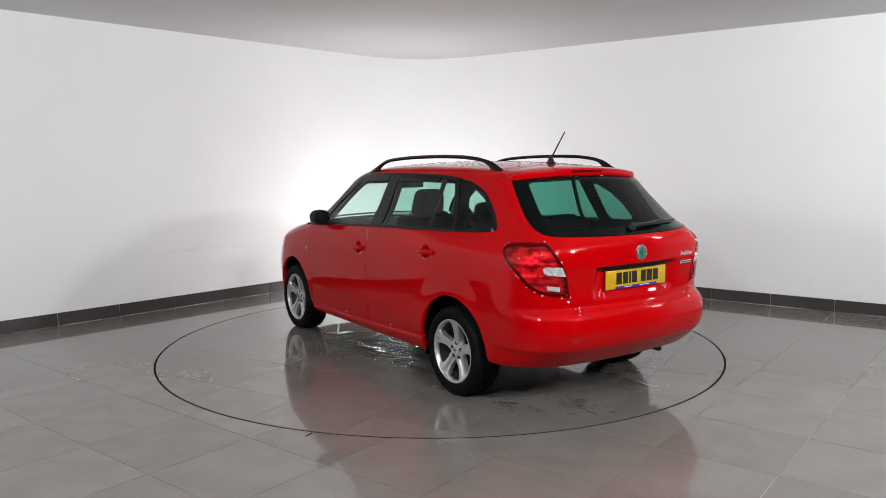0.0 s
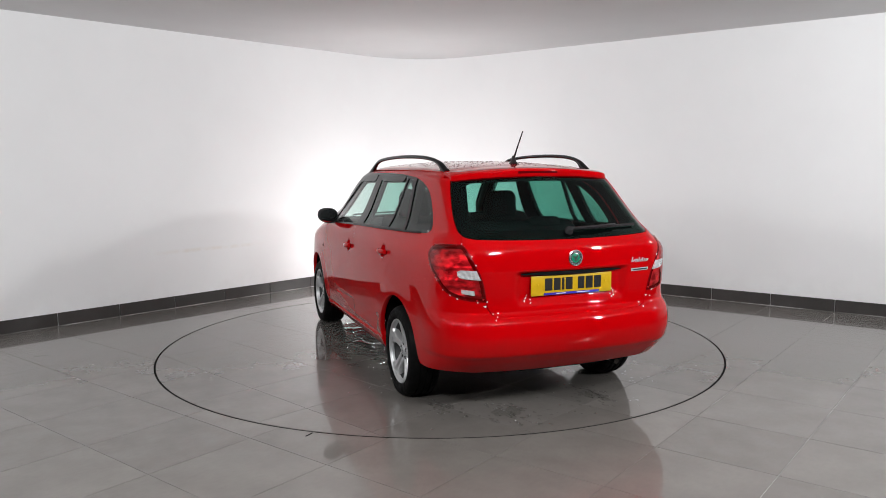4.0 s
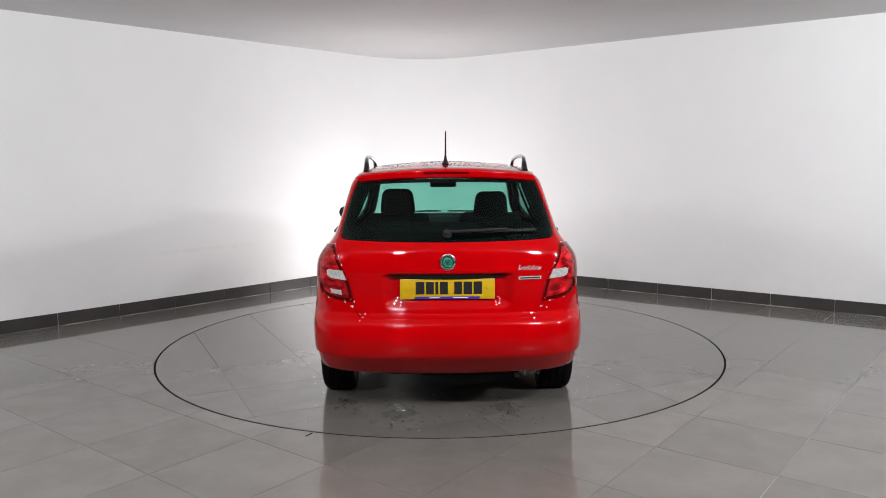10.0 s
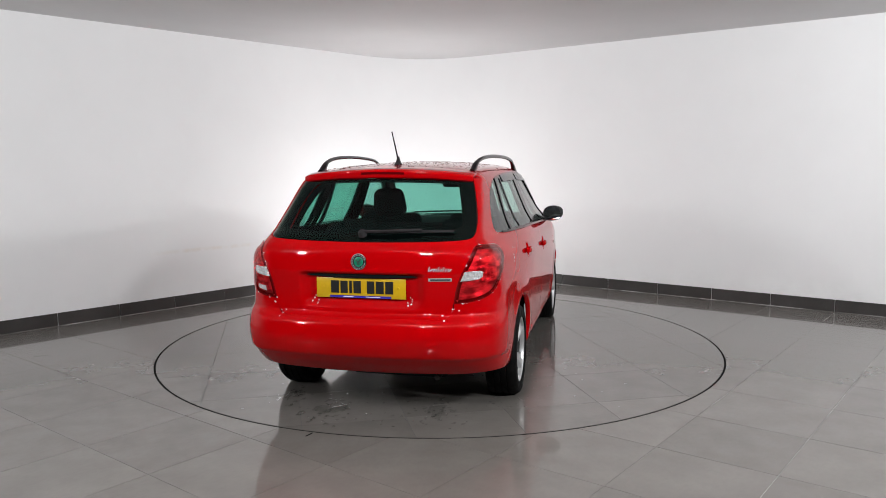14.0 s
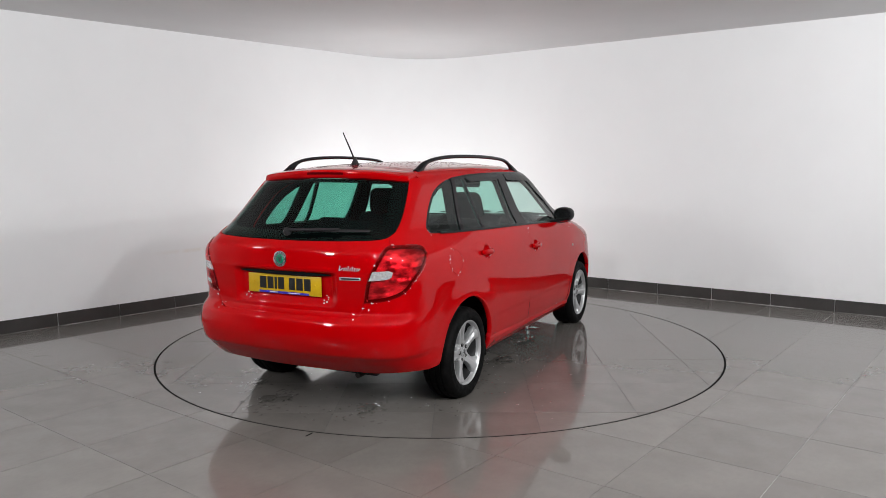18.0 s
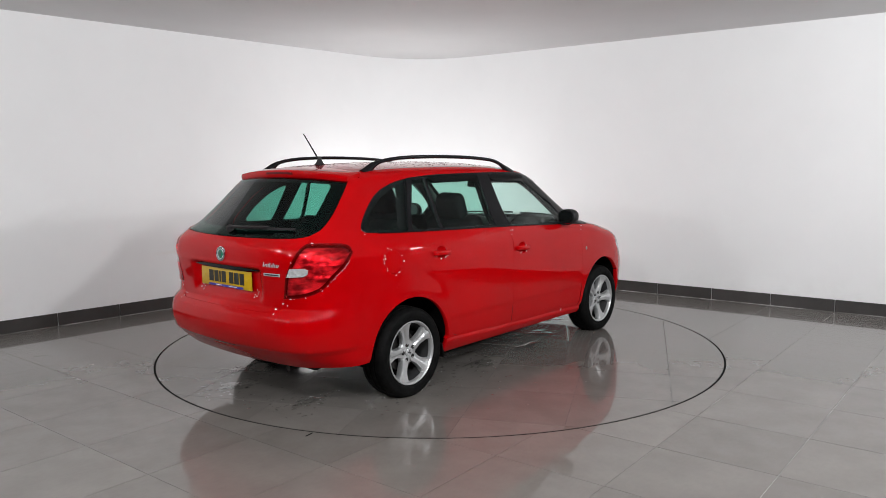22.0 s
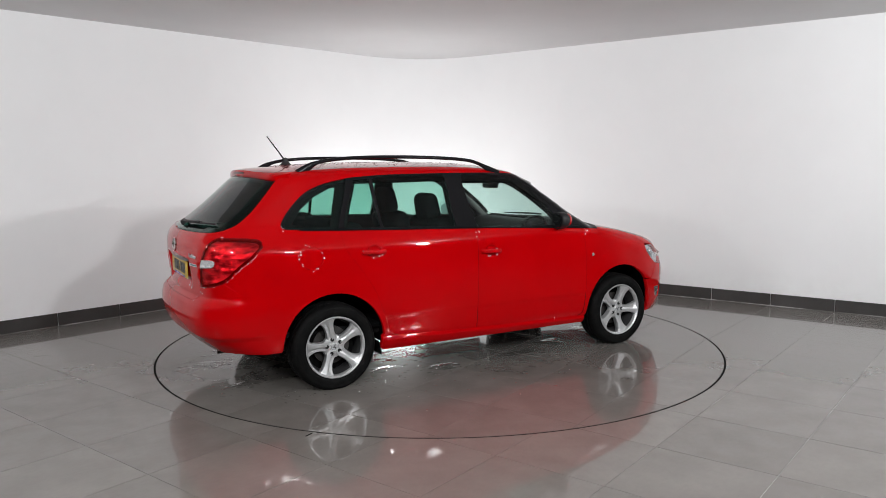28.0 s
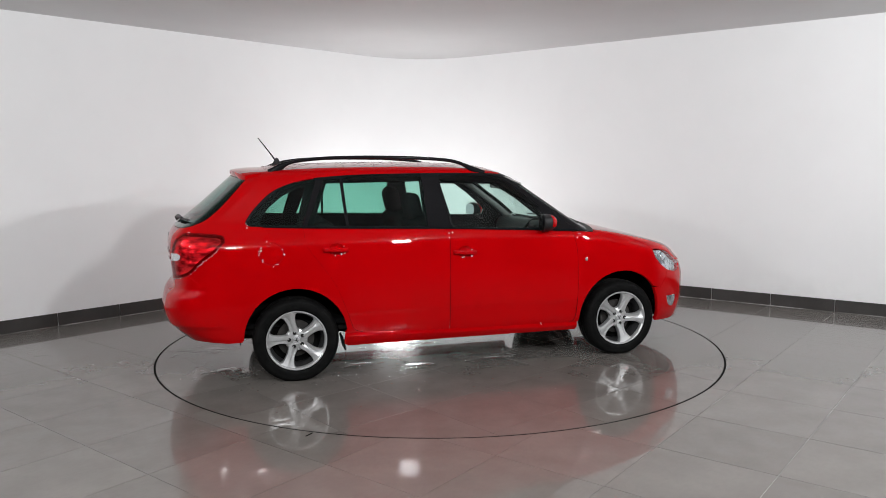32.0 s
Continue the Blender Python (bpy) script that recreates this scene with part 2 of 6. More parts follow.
def noise_node(t, scale, detail=3.0, rough=0.6, coords="Object", stretch=None):
    n = t.nodes.new("ShaderNodeTexNoise")
    n.inputs["Scale"].default_value, n.inputs["Detail"].default_value, n.inputs["Roughness"].default_value = scale, detail, rough
    c = t.nodes.new("ShaderNodeTexCoord")
    if stretch:
        mp = t.nodes.new("ShaderNodeMapping")
        mp.inputs["Scale"].default_value = stretch
        t.links.new(c.outputs[coords], mp.inputs[0])
        t.links.new(mp.outputs[0], n.inputs["Vector"])
    else:
        t.links.new(c.outputs[coords], n.inputs["Vector"])
    return n


def spread(t, socket, lo, hi, a=0.3, b=0.7):
    r = t.nodes.new("ShaderNodeMapRange")
    r.inputs[1].default_value, r.inputs[2].default_value, r.inputs[3].default_value, r.inputs[4].default_value = a, b, lo, hi
    t.links.new(socket, r.inputs[0])
    return r.outputs[0]


def tint(t, socket, c0, c1, a=0.3, b=0.7):
    r = t.nodes.new("ShaderNodeValToRGB")
    r.color_ramp.elements[0].position, r.color_ramp.elements[1].position = a, b
    r.color_ramp.elements[0].color, r.color_ramp.elements[1].color = (*c0, 1), (*c1, 1)
    t.links.new(socket, r.inputs[0])
    return r.outputs[0]


def bump(t, socket, strength, distance, bsdf):
    n = t.nodes.new("ShaderNodeBump")
    n.inputs["Strength"].default_value, n.inputs["Distance"].default_value = strength, distance
    t.links.new(socket, n.inputs["Height"])
    t.links.new(n.outputs[0], bsdf.inputs["Normal"])
    return n


def mixed(t, fac, a, b, mode="MIX"):
    m = t.nodes.new("ShaderNodeMix")
    m.data_type, m.blend_type = "RGBA", mode
    for s, v in ((m.inputs[0], fac), (m.inputs[6], a), (m.inputs[7], b)):
        if isinstance(v, (int, float)):
            s.default_value = v
        elif isinstance(v, tuple):
            s.default_value = (*v, 1)
        else:
            t.links.new(v, s)
    return m.outputs[2]


# red paint under clear lacquer, with faint orange peel
M_PAINT = material("red_paint", (0.6, 0.003, 0.005), 0.5, 0.0, 1.0, 0.015)
M_PAINT.node_tree.nodes["Principled BSDF"].inputs["Coat IOR"].default_value = 1.29
M_PAINT.node_tree.nodes["Principled BSDF"].inputs["Specular IOR Level"].default_value = 0.0
t, n, l, b = bits(M_PAINT)
nz = noise_node(t, 2.2, 3)
l.new(tint(t, nz.outputs[0], (0.355, 0.0003, 0.0014), (0.395, 0.0006, 0.002)), b.inputs["Base Color"])
nz2 = noise_node(t, 350, 2)
bn = t.nodes.new("ShaderNodeBump")
bn.inputs["Strength"].default_value, bn.inputs["Distance"].default_value = 0.01, 0.0004
l.new(nz2.outputs[0], bn.inputs["Height"])
l.new(bn.outputs[0], b.inputs["Coat Normal"])


def glass(name, colour, ior=1.5, grime_veil=0.0):
    """A thin tinted pane: it lets the view through and reflects by its gloss."""
    m = bpy.data.materials.new(name)
    m.use_nodes = True
    t = m.node_tree
    t.nodes.remove(t.nodes["Principled BSDF"])
    out = t.nodes["Material Output"]
    tr = t.nodes.new("ShaderNodeBsdfTransparent")
    tr.inputs[0].default_value = (*colour, 1)
    gl = t.nodes.new("ShaderNodeBsdfGlossy")
    gl.inputs["Roughness"].default_value = 0.01
    lw = t.nodes.new("ShaderNodeLayerWeight")
    lw.inputs[0].default_value = 0.5
    pw = t.nodes.new("ShaderNodeMath")
    pw.operation, pw.inputs[1].default_value = "POWER", 5.0
    t.links.new(lw.outputs["Facing"], pw.inputs[0])
    fr = t.nodes.new("ShaderNodeMapRange")
    fr.inputs[3].default_value, fr.inputs[4].default_value = ((ior - 1) / (ior + 1)) ** 2 * 1.0, 1.0
    t.links.new(pw.outputs[0], fr.inputs[0])
    mx = t.nodes.new("ShaderNodeMixShader")
    t.links.new(fr.outputs[0], mx.inputs[0])
    t.links.new(tr.outputs[0], mx.inputs[1])
    t.links.new(gl.outputs[0], mx.inputs[2])
    # pale flecks in the colour: wet drops and the pane's hazy reflection
    if grime_veil > 0:
        nz = noise_node(t, 110, 3, 0.6)
        df = t.nodes.new("ShaderNodeBsdfDiffuse")
        df.inputs[0].default_value = (0.55, 0.56, 0.55, 1)
        m2 = t.nodes.new("ShaderNodeMixShader")
        t.links.new(spread(t, nz.outputs[0], 0.0, grime_veil, 0.55, 0.78), m2.inputs[0])
        t.links.new(mx.outputs[0], m2.inputs[1])
        t.links.new(df.outputs[0], m2.inputs[2])
        mx = m2
    t.links.new(mx.outputs[0], out.inputs[0])
    return m


M_GLASS_TAIL = glass("tinted_tail_glass", (0.20, 0.50, 0.42), 1.4)
M_GLASS_REAR = glass("tinted_rear_glass", (0.36, 0.62, 0.54), 1.45, 0.02)
M_SMOKE = glass("smoked_plastic", (0.16, 0.18, 0.18))
M_GLASS_FRONT = glass("clear_glass", (0.72, 0.86, 0.82), 1.45, 0.14)
M_LENS = glass("clear_lens", (0.93, 0.95, 0.96), 1.45)

M_TRIM = material("black_window_trim", (0.008, 0.008, 0.009), 0.3)
M_TRIM.node_tree.nodes["Principled BSDF"].inputs["Specular IOR Level"].default_value = 0.16
t, n, l, b = bits(M_TRIM)
l.new(spread(t, noise_node(t, 3, 3).outputs[0], 0.10, 0.20), b.inputs["Roughness"])
M_PLASTIC = material("black_plastic", (0.014, 0.014, 0.015), 0.5)
t, n, l, b = bits(M_PLASTIC)
nz = noise_node(t, 900, 2)
bump(t, nz.outputs[0], 0.25, 0.0006, b)
l.new(spread(t, noise_node(t, 14, 3).outputs[0], 0.4, 0.6), b.inputs["Roughness"])
M_GLOSSBLACK = material("gloss_black", (0.004, 0.004, 0.0045), 0.1)
M_GLOSSBLACK.node_tree.nodes["Principled BSDF"].inputs["Specular IOR Level"].default_value = 0.25
M_UNDER = material("dirty_underbody", (0.02, 0.02, 0.02), 0.85)
t, n, l, b = bits(M_UNDER)
l.new(tint(t, noise_node(t, 12, 4).outputs[0], (0.014, 0.014, 0.014), (0.032, 0.031, 0.030)), b.inputs["Base Color"])
M_LINER = material("black_arch_liner", (0.005, 0.005, 0.005), 0.9)
M_RUBBER = material("tyre_rubber", (0.016, 0.016, 0.017), 0.6)
t, n, l, b = bits(M_RUBBER)
l.new(tint(t, noise_node(t, 18, 4).outputs[0], (0.0028, 0.0028, 0.003), (0.007, 0.007, 0.0068)), b.inputs["Base Color"])
l.new(spread(t, noise_node(t, 30, 4).outputs[0], 0.42, 0.75), b.inputs["Roughness"])
M_ALLOY = material("silver_alloy", (0.6, 0.605, 0.61), 0.32, 0.7)
t, n, l, b = bits(M_ALLOY)
l.new(spread(t, noise_node(t, 25, 3).outputs[0], 0.3, 0.42), b.inputs["Roughness"])
l.new(tint(t, noise_node(t, 6, 4).outputs[0], (0.50, 0.505, 0.51), (0.58, 0.585, 0.59)), b.inputs["Base Color"])
M_CHROME = material("chrome", (0.8, 0.81, 0.82), 0.08, 1.0)
M_RUST = material("rusty_exhaust_steel", (0.02, 0.017, 0.015), 0.7, 0.3)
M_SILVER = material("satin_chrome", (0.58, 0.59, 0.60), 0.24, 0.45)
# darker than the alloy: the barrel's shade is put into this colour
M_BARREL = material("shaded_rim_barrel", (0.040, 0.040, 0.041), 0.5, 0.4)
M_STEEL = material("brake_steel", (0.045, 0.042, 0.040), 0.5, 0.6)
M_FABRIC = material("dark_seat_fabric", (0.018, 0.019, 0.02), 0.9)
t, n, l, b = bits(M_FABRIC)
l.new(tint(t, noise_node(t, 120, 2).outputs[0], (0.007, 0.007, 0.0075), (0.018, 0.0185, 0.0195)), b.inputs["Base Color"])
bump(t, noise_node(t, 300, 2).outputs[0], 0.1, 0.001, b)
M_LINING = material("grey_headlining", (0.30, 0.30, 0.29), 0.9)
M_PILLAR = material("grey_pillar_trim", (0.22, 0.225, 0.22), 0.8)
M_DASH = material("dark_grey_dashboard", (0.045, 0.047, 0.048), 0.55)
M_CARPET = material("interior_trim", (0.010, 0.0105, 0.011), 0.75)
M_LAMP_RED = glass("red_lamp_lens", (0.80, 0.014, 0.024), 1.45)
M_LAMP_CORE = material("silvered_lamp_housing", (0.72, 0.72, 0.72), 0.3, 0.35)
t, n, l, b = bits(M_LAMP_CORE)
wave = noise_node(t, 11, 2, 0.5, "Object", (1.0, 1.0, 2.6))
l.new(tint(t, wave.outputs[0], (0.26, 0.25, 0.25), (0.92, 0.91, 0.91), 0.38, 0.60), b.inputs["Base Color"])
M_LAMP_DARK = material("dark_red_lamp_lens", (0.085, 0.001, 0.002), 0.08, 0.0, 1.0, 0.01)
M_LAMP_SEAL = material("red_lamp_edge", (0.15, 0.001, 0.003), 0.1, 0.0, 1.0, 0.01)
M_LAMP_WHITE = material("clear_lamp_reflector", (0.8, 0.81, 0.82), 0.22, 0.6, 1.0, 0.02)
t, n, l, b = bits(M_LAMP_WHITE)
v = t.nodes.new("ShaderNodeTexVoronoi")
v.inputs["Scale"].default_value = 55
c = t.nodes.new("ShaderNodeTexCoord")
l.new(c.outputs["Object"], v.inputs["Vector"])
bump(t, v.outputs["Distance"], 0.6, 0.008, b)
M_REFLECT = material("lamp_reflector", (0.62, 0.64, 0.66), 0.22, 0.9, 1.0, 0.02)
t, n, l, b = bits(M_REFLECT)
l.new(tint(t, noise_node(t, 16, 2).outputs[0], (0.18, 0.19, 0.2), (0.75, 0.77, 0.8), 0.42, 0.58), b.inputs["Base Color"])
M_PLATE = material("yellow_plate", (0.62, 0.36, 0.004), 0.3, 0, 0.0)
t, n, l, b = bits(M_PLATE)
l.new(tint(t, noise_node(t, 20, 4).outputs[0], (0.45, 0.275, 0.004), (0.52, 0.325, 0.006)), b.inputs["Base Color"])
M_INK = material("black_ink", (0.008, 0.008, 0.008), 0.4)
M_BLUE = material("blue_strip", (0.03, 0.02, 0.30), 0.35)
M_WHITE = material("white_print", (0.75, 0.75, 0.75), 0.4)
M_GREEN = material("green_badge_enamel", (0.008, 0.16, 0.09), 0.25, 0, 0.8)
M_AMBER = material("clear_repeater_lens", (0.30, 0.27, 0.24), 0.12, 0.1, 1.0)
M_MIRROR = material("mirror_glass", (0.75, 0.8, 0.82), 0.02, 1.0)

M_LAMP_DARK.node_tree.nodes["Principled BSDF"].inputs["Specular IOR Level"].default_value = 0.0
M_LAMP_DARK.node_tree.nodes["Principled BSDF"].inputs["Coat IOR"].default_value = 1.27
M_PLASTIC.node_tree.nodes["Principled BSDF"].inputs["Specular IOR Level"].default_value = 0.3
for mm in (M_RUBBER, M_UNDER, M_LINER, M_CARPET, M_FABRIC, M_RUST):
    mm.node_tree.nodes["Principled BSDF"].inputs["Specular IOR Level"].default_value = 0.05

for mm in (M_UNDER, M_CARPET):
    mm.node_tree.nodes["Principled BSDF"].inputs["Specular IOR Level"].default_value = 0.0

# room
M_WALL = material("white_wall_paint", (0.80, 0.80, 0.805), 0.62)
t, n, l, b = bits(M_WALL)
base = tint(t, noise_node(t, 0.9, 4).outputs[0], (0.785, 0.785, 0.79), (0.82, 0.82, 0.825))
geo = t.nodes.new("ShaderNodeNewGeometry")
sep = t.nodes.new("ShaderNodeSeparateXYZ")
l.new(geo.outputs["Position"], sep.inputs[0])


def near(socket, middle, half):
    """One at the middle, nought at half away from it."""
    a = t.nodes.new("ShaderNodeMath")
    a.operation, a.inputs[1].default_value = "SUBTRACT", middle
    l.new(socket, a.inputs[0])
    b2 = t.nodes.new("ShaderNodeMath")
    b2.operation = "ABSOLUTE"
    l.new(a.outputs[0], b2.inputs[0])
    return spread(t, b2.outputs[0], 1.0, 0.0, half * 0.2, half)


def times(a, c):
    m = t.nodes.new("ShaderNodeMath")
    m.operation = "MULTIPLY"
    l.new(a, m.inputs[0])
    if isinstance(c, float):
        m.inputs[1].default_value = c
    else:
        l.new(c, m.inputs[1])
    return m.outputs[0]


rub = times(times(near(sep.outputs[0], -2.45, 0.5), near(sep.outputs[2], 0.583, 0.028)), spread(t, noise_node(t, 7, 4).outputs[0], 0.0, 0.5, 0.35, 0.65))
grime_veil = times(near(sep.outputs[2], 0.12, 0.25), spread(t, noise_node(t, 5, 5).outputs[0], 0.0, 0.12, 0.45, 0.7))
base = mixed(t, rub, base, (0.70, 0.62, 0.52))
l.new(mixed(t, grime_veil, base, (0.5, 0.49, 0.47)), b.inputs["Base Color"])
M_CEIL = material("grey_white_ceiling_paint", (0.62, 0.615, 0.62), 0.75)
t, n, l, b = bits(M_CEIL)
l.new(tint(t, noise_node(t, 0.7, 4).outputs[0], (0.68, 0.675, 0.68), (0.72, 0.715, 0.72)), b.inputs["Base Color"])
M_DARKWALL = material("dark_closing_wall", (0.03, 0.03, 0.032), 0.85)
t, n, l, b = bits(M_DARKWALL)
l.new(tint(t, noise_node(t, 1.5, 4).outputs[0], (0.02, 0.02, 0.021), (0.04, 0.04, 0.041)), b.inputs["Base Color"])


def tile_material(name, c0, c1, r0, r1):
    m = material(name, c0, r0)
    t, n, l, b = bits(m)
    info = t.nodes.new("ShaderNodeObjectInfo")
    ad = t.nodes.new("ShaderNodeVectorMath")
    ad.operation = "MULTIPLY_ADD"
    ad.inputs[1].default_value = (13.0, 7.0, 0)
    co = t.nodes.new("ShaderNodeTexCoord")
    l.new(info.outputs["Random"], ad.inputs[0])
    l.new(co.outputs["Object"], ad.inputs[2])
    big = t.nodes.new("ShaderNodeTexNoise")
    big.inputs["Scale"].default_value, big.inputs["Detail"].default_value = 4.0, 7
    l.new(ad.outputs[0], big.inputs["Vector"])
    fine = t.nodes.new("ShaderNodeTexNoise")
    fine.inputs["Scale"].default_value, fine.inputs["Detail"].default_value = 45, 5
    mp = t.nodes.new("ShaderNodeMapping")
    mp.inputs["Scale"].default_value = (1, 0.5, 1)
    l.new(ad.outputs[0], mp.inputs[0])
    l.new(mp.outputs[0], fine.inputs["Vector"])
    c = tint(t, big.outputs[0], c0, c1)
    c = mixed(t, spread(t, fine.outputs[0], 0, 0.10, 0.42, 0.75), c, tuple(0.62 * q for q in c0))
    shade = spread(t, info.outputs["Random"], 0.93, 1.07, 0, 1)
    g = t.nodes.new("ShaderNodeCombineColor")
    for i in range(3):
        l.new(shade, g.inputs[i])
    l.new(mixed(t, 1.0, c, g.outputs[0], "MULTIPLY"), b.inputs["Base Color"])
    wear = noise_node(t, 3, 2, 0.5)
    if r0 > 0.1:
        b.inputs["IOR"].default_value = 1.37
        l.new(spread(t, wear.outputs[0], r0, r1), b.inputs["Roughness"])
    else:
        # a polished face over a rougher stone body
        b.inputs["IOR"].default_value, b.inputs["Roughness"].default_value = 1.165, 0.22
        b.inputs["Coat Weight"].default_value, b.inputs["Coat IOR"].default_value = 0.85, 1.31
        l.new(spread(t, wear.outputs[0], r0, r1), b.inputs["Coat Roughness"])
    return m


M_TILE = tile_material("grey_stone_tile", (0.141, 0.129, 0.119), (0.170, 0.156, 0.144), 0.030, 0.045)
M_TILE_DISC = tile_material("grey_polished_tile", (0.130, 0.119, 0.110), (0.158, 0.145, 0.134), 0.025, 0.040)
M_SKIRT = tile_material("dark_skirting_tile", (0.046, 0.043, 0.041), (0.062, 0.058, 0.056), 0.3, 0.42)
M_GROUT = material("dark_grout", (0.06, 0.057, 0.054), 0.9)
M_GROUT_PALE = material("worn_grout", (0.2, 0.2, 0.2), 0.9)
t, n, l, b = bits(M_GROUT_PALE)
geo = t.nodes.new("ShaderNodeNewGeometry")
sep = t.nodes.new("ShaderNodeSeparateXYZ")
l.new(geo.outputs["Position"], sep.inputs[0])
ad = t.nodes.new("ShaderNodeMath")
ad.operation = "MULTIPLY_ADD"
ad.inputs[1].default_value = 0.09
l.new(sep.outputs[0], ad.inputs[0])
l.new(noise_node(t, 2.2, 3).outputs[0], ad.inputs[2])
l.new(tint(t, ad.outputs[0], (0.10, 0.094, 0.088), (0.50, 0.49, 0.47), 0.60, 0.90), b.inputs["Base Color"])
M_SEALANT = material("pale_sealant", (0.3, 0.29, 0.28), 0.7)
t, n, l, b = bits(M_SEALANT)
l.new(tint(t, noise_node(t, 2.5, 4).outputs[0], (0.10, 0.096, 0.092), (0.46, 0.45, 0.44), 0.4, 0.62), b.inputs["Base Color"])
M_GAP = material("black_rubber_ring", (0.004, 0.004, 0.004), 0.8)
M_GAP.node_tree.nodes["Principled BSDF"].inputs["Specular IOR Level"].default_value = 0.05
M_WATER = glass("water_film", (0.92, 0.92, 0.92), 1.33)
t = M_WATER.node_tree
gl = next(q for q in t.nodes if q.type == "BSDF_GLOSSY")
bn = t.nodes.new("ShaderNodeBump")
bn.inputs["Strength"].default_value, bn.inputs["Distance"].default_value = 0.35, 0.004
t.links.new(noise_node(t, 28, 3).outputs[0], bn.inputs["Height"])
t.links.new(bn.outputs[0], gl.inputs["Normal"])
M_DROP = glass("water_drop", (0.85, 0.85, 0.85), 1.5)
M_SPLASH = glass("floor_water_drop", (0.95, 0.95, 0.95), 2.6)
# beads coloured near white in place of the lamps' glints on clear water
M_BEAD = material("glint_white_bead", (0.88, 0.89, 0.9), 0.12)
M_BEAD.node_tree.nodes["Principled BSDF"].inputs["Transmission Weight"].default_value = 0.35


# ---- the room ----
CORNER, UL, UR = Vector((-0.283, 4.20, 0)), Vector((0.6845, 0.729, 0)), Vector((0.7986, -0.6018, 0))
CEIL, ROUND = 2.816, 1.0


def wall_path(reach_l=14.0, reach_r=13.0, off=0.0):
    """The far wall's foot: left run, round corner, right run; off moves it into the room."""
    nl, nr = Vector((UL.y, -UL.x, 0)), Vector((UR.y, -UR.x, 0))
    pts = [CORNER - UL * reach_l + nl * off]
    a, b = CORNER - UL * ROUND, CORNER + UR * ROUND
    for i in range(25):
        s = i / 24
        p = a * (1 - s) ** 2 + CORNER * 2 * s * (1 - s) + b * s * s
        d = ((CORNER - a) * (1 - s) + (b - CORNER) * s).normalized()
        pts.append(p + Vector((d.y, -d.x, 0)) * off)
    pts.append(CORNER + UR * reach_r + nr * off)
    return pts


def wall_strip(name, path, z0, z1, thick, mat, label, category="wall"):
    """A wall of real thickness, its face along the path, its back behind it."""
    b = bmesh.new()
    cols = []
    for i, p in enumerate(path):
        t = (path[min(i + 1, len(path) - 1)] - path[max(i - 1, 0)]).normalized()
        o = Vector((-t.y, t.x, 0)) * thick
        cols.append([b.verts.new(p + Vector((0, 0, z0))), b.verts.new(p + Vector((0, 0, z1))), b.verts.new(p + o + Vector((0, 0, z1))), b.verts.new(p + o + Vector((0, 0, z0)))])
    for a, c in zip(cols, cols[1:]):
        for i in range(4):
            b.faces.new((a[i], c[i], c[(i + 1) % 4], a[(i + 1) % 4]))
    b.faces.new(cols[0])
    b.faces.new(cols[-1][::-1])
    bmesh.ops.recalc_face_normals(b, faces=b.faces)
    ob = part(name, b, mat, None)
    return tagged(ob, label, category, kind="structure")


far = wall_path()
SKIRT_H = 0.121
wall_strip("wall_north", far, 0.0, CEIL, 0.15, M_WALL, "smooth white painted studio wall with a rounded corner")
L_END, R_END = far[0], far[-1]
# three unseen walls added round the camera's side, dark for the car's reflections
wall_strip("wall_west", [Vector((-5.5, -11.0, 0)), L_END], 0.0, CEIL, 0.15, M_DARKWALL, "unseen dark wall added to close the open side")
wall_strip("wall_east", [R_END, Vector((5.5, -11.0, 0))], 0.0, CEIL, 0.15, M_DARKWALL, "unseen dark wall added to close the open side")
wall_strip("wall_south", [Vector((5.5, -11.0, 0)), Vector((-5.5, -11.0, 0))], 0.0, CEIL, 0.15, M_DARKWALL, "unseen dark wall added to close the open side")
b = bmesh.new()
outline = [*far, Vector((5.5, -11, 0)), Vector((-5.5, -11, 0))]
lo = [b.verts.new(p * 1.02 + Vector((0, 0, CEIL))) for p in outline]
hi = [b.verts.new(p * 1.02 + Vector((0, 0, CEIL + 0.2))) for p in outline]
b.faces.new(lo)
b.faces.new(hi[::-1])
for i in range(len(lo)):
    b.faces.new((lo[i], hi[i], hi[(i + 1) % len(lo)], lo[(i + 1) % len(lo)]))
bmesh.ops.recalc_face_normals(b, faces=b.faces)
tagged(part("ceiling", b, M_CEIL, None, smooth=False), "plain grey-white painted ceiling", "ceiling", kind="structure")

# housings of the lamps that hang below the ceiling
for lx, ly, watts in LAMPS:
    fix = new("ceiling_light")
    tagged(fix, "black panel lamp hung below the ceiling, tilted to the turntable", "ceiling light", "lamps over the studio floor")
    fix.matrix_world = look((lx, ly, 2.64), (lx * 0.1, 1.2, 1.1))
    b = bmesh.new()
    for sx, sy, ox, oy in ((0.40, 0.02, 0, 0.17), (0.40, 0.02, 0, -0.17), (0.02, 0.32, 0.19, 0), (0.02, 0.32, -0.19, 0)):
        box(sx, sy, 0.06, 0.004, 1, Matrix.Translation((ox, oy, 0.015)), b)
    part("frame", b, M_PLASTIC, fix)
    part("back", box(0.38, 0.34, 0.02, 0.004, 1, Matrix.Translation((0, 0, 0.04))), M_PLASTIC, fix)
    part("hanger", sweep([(0, 0.0, 0.05), (0, 0.18, 0.03)], circle(0.012, 8)), M_PLASTIC, fix)

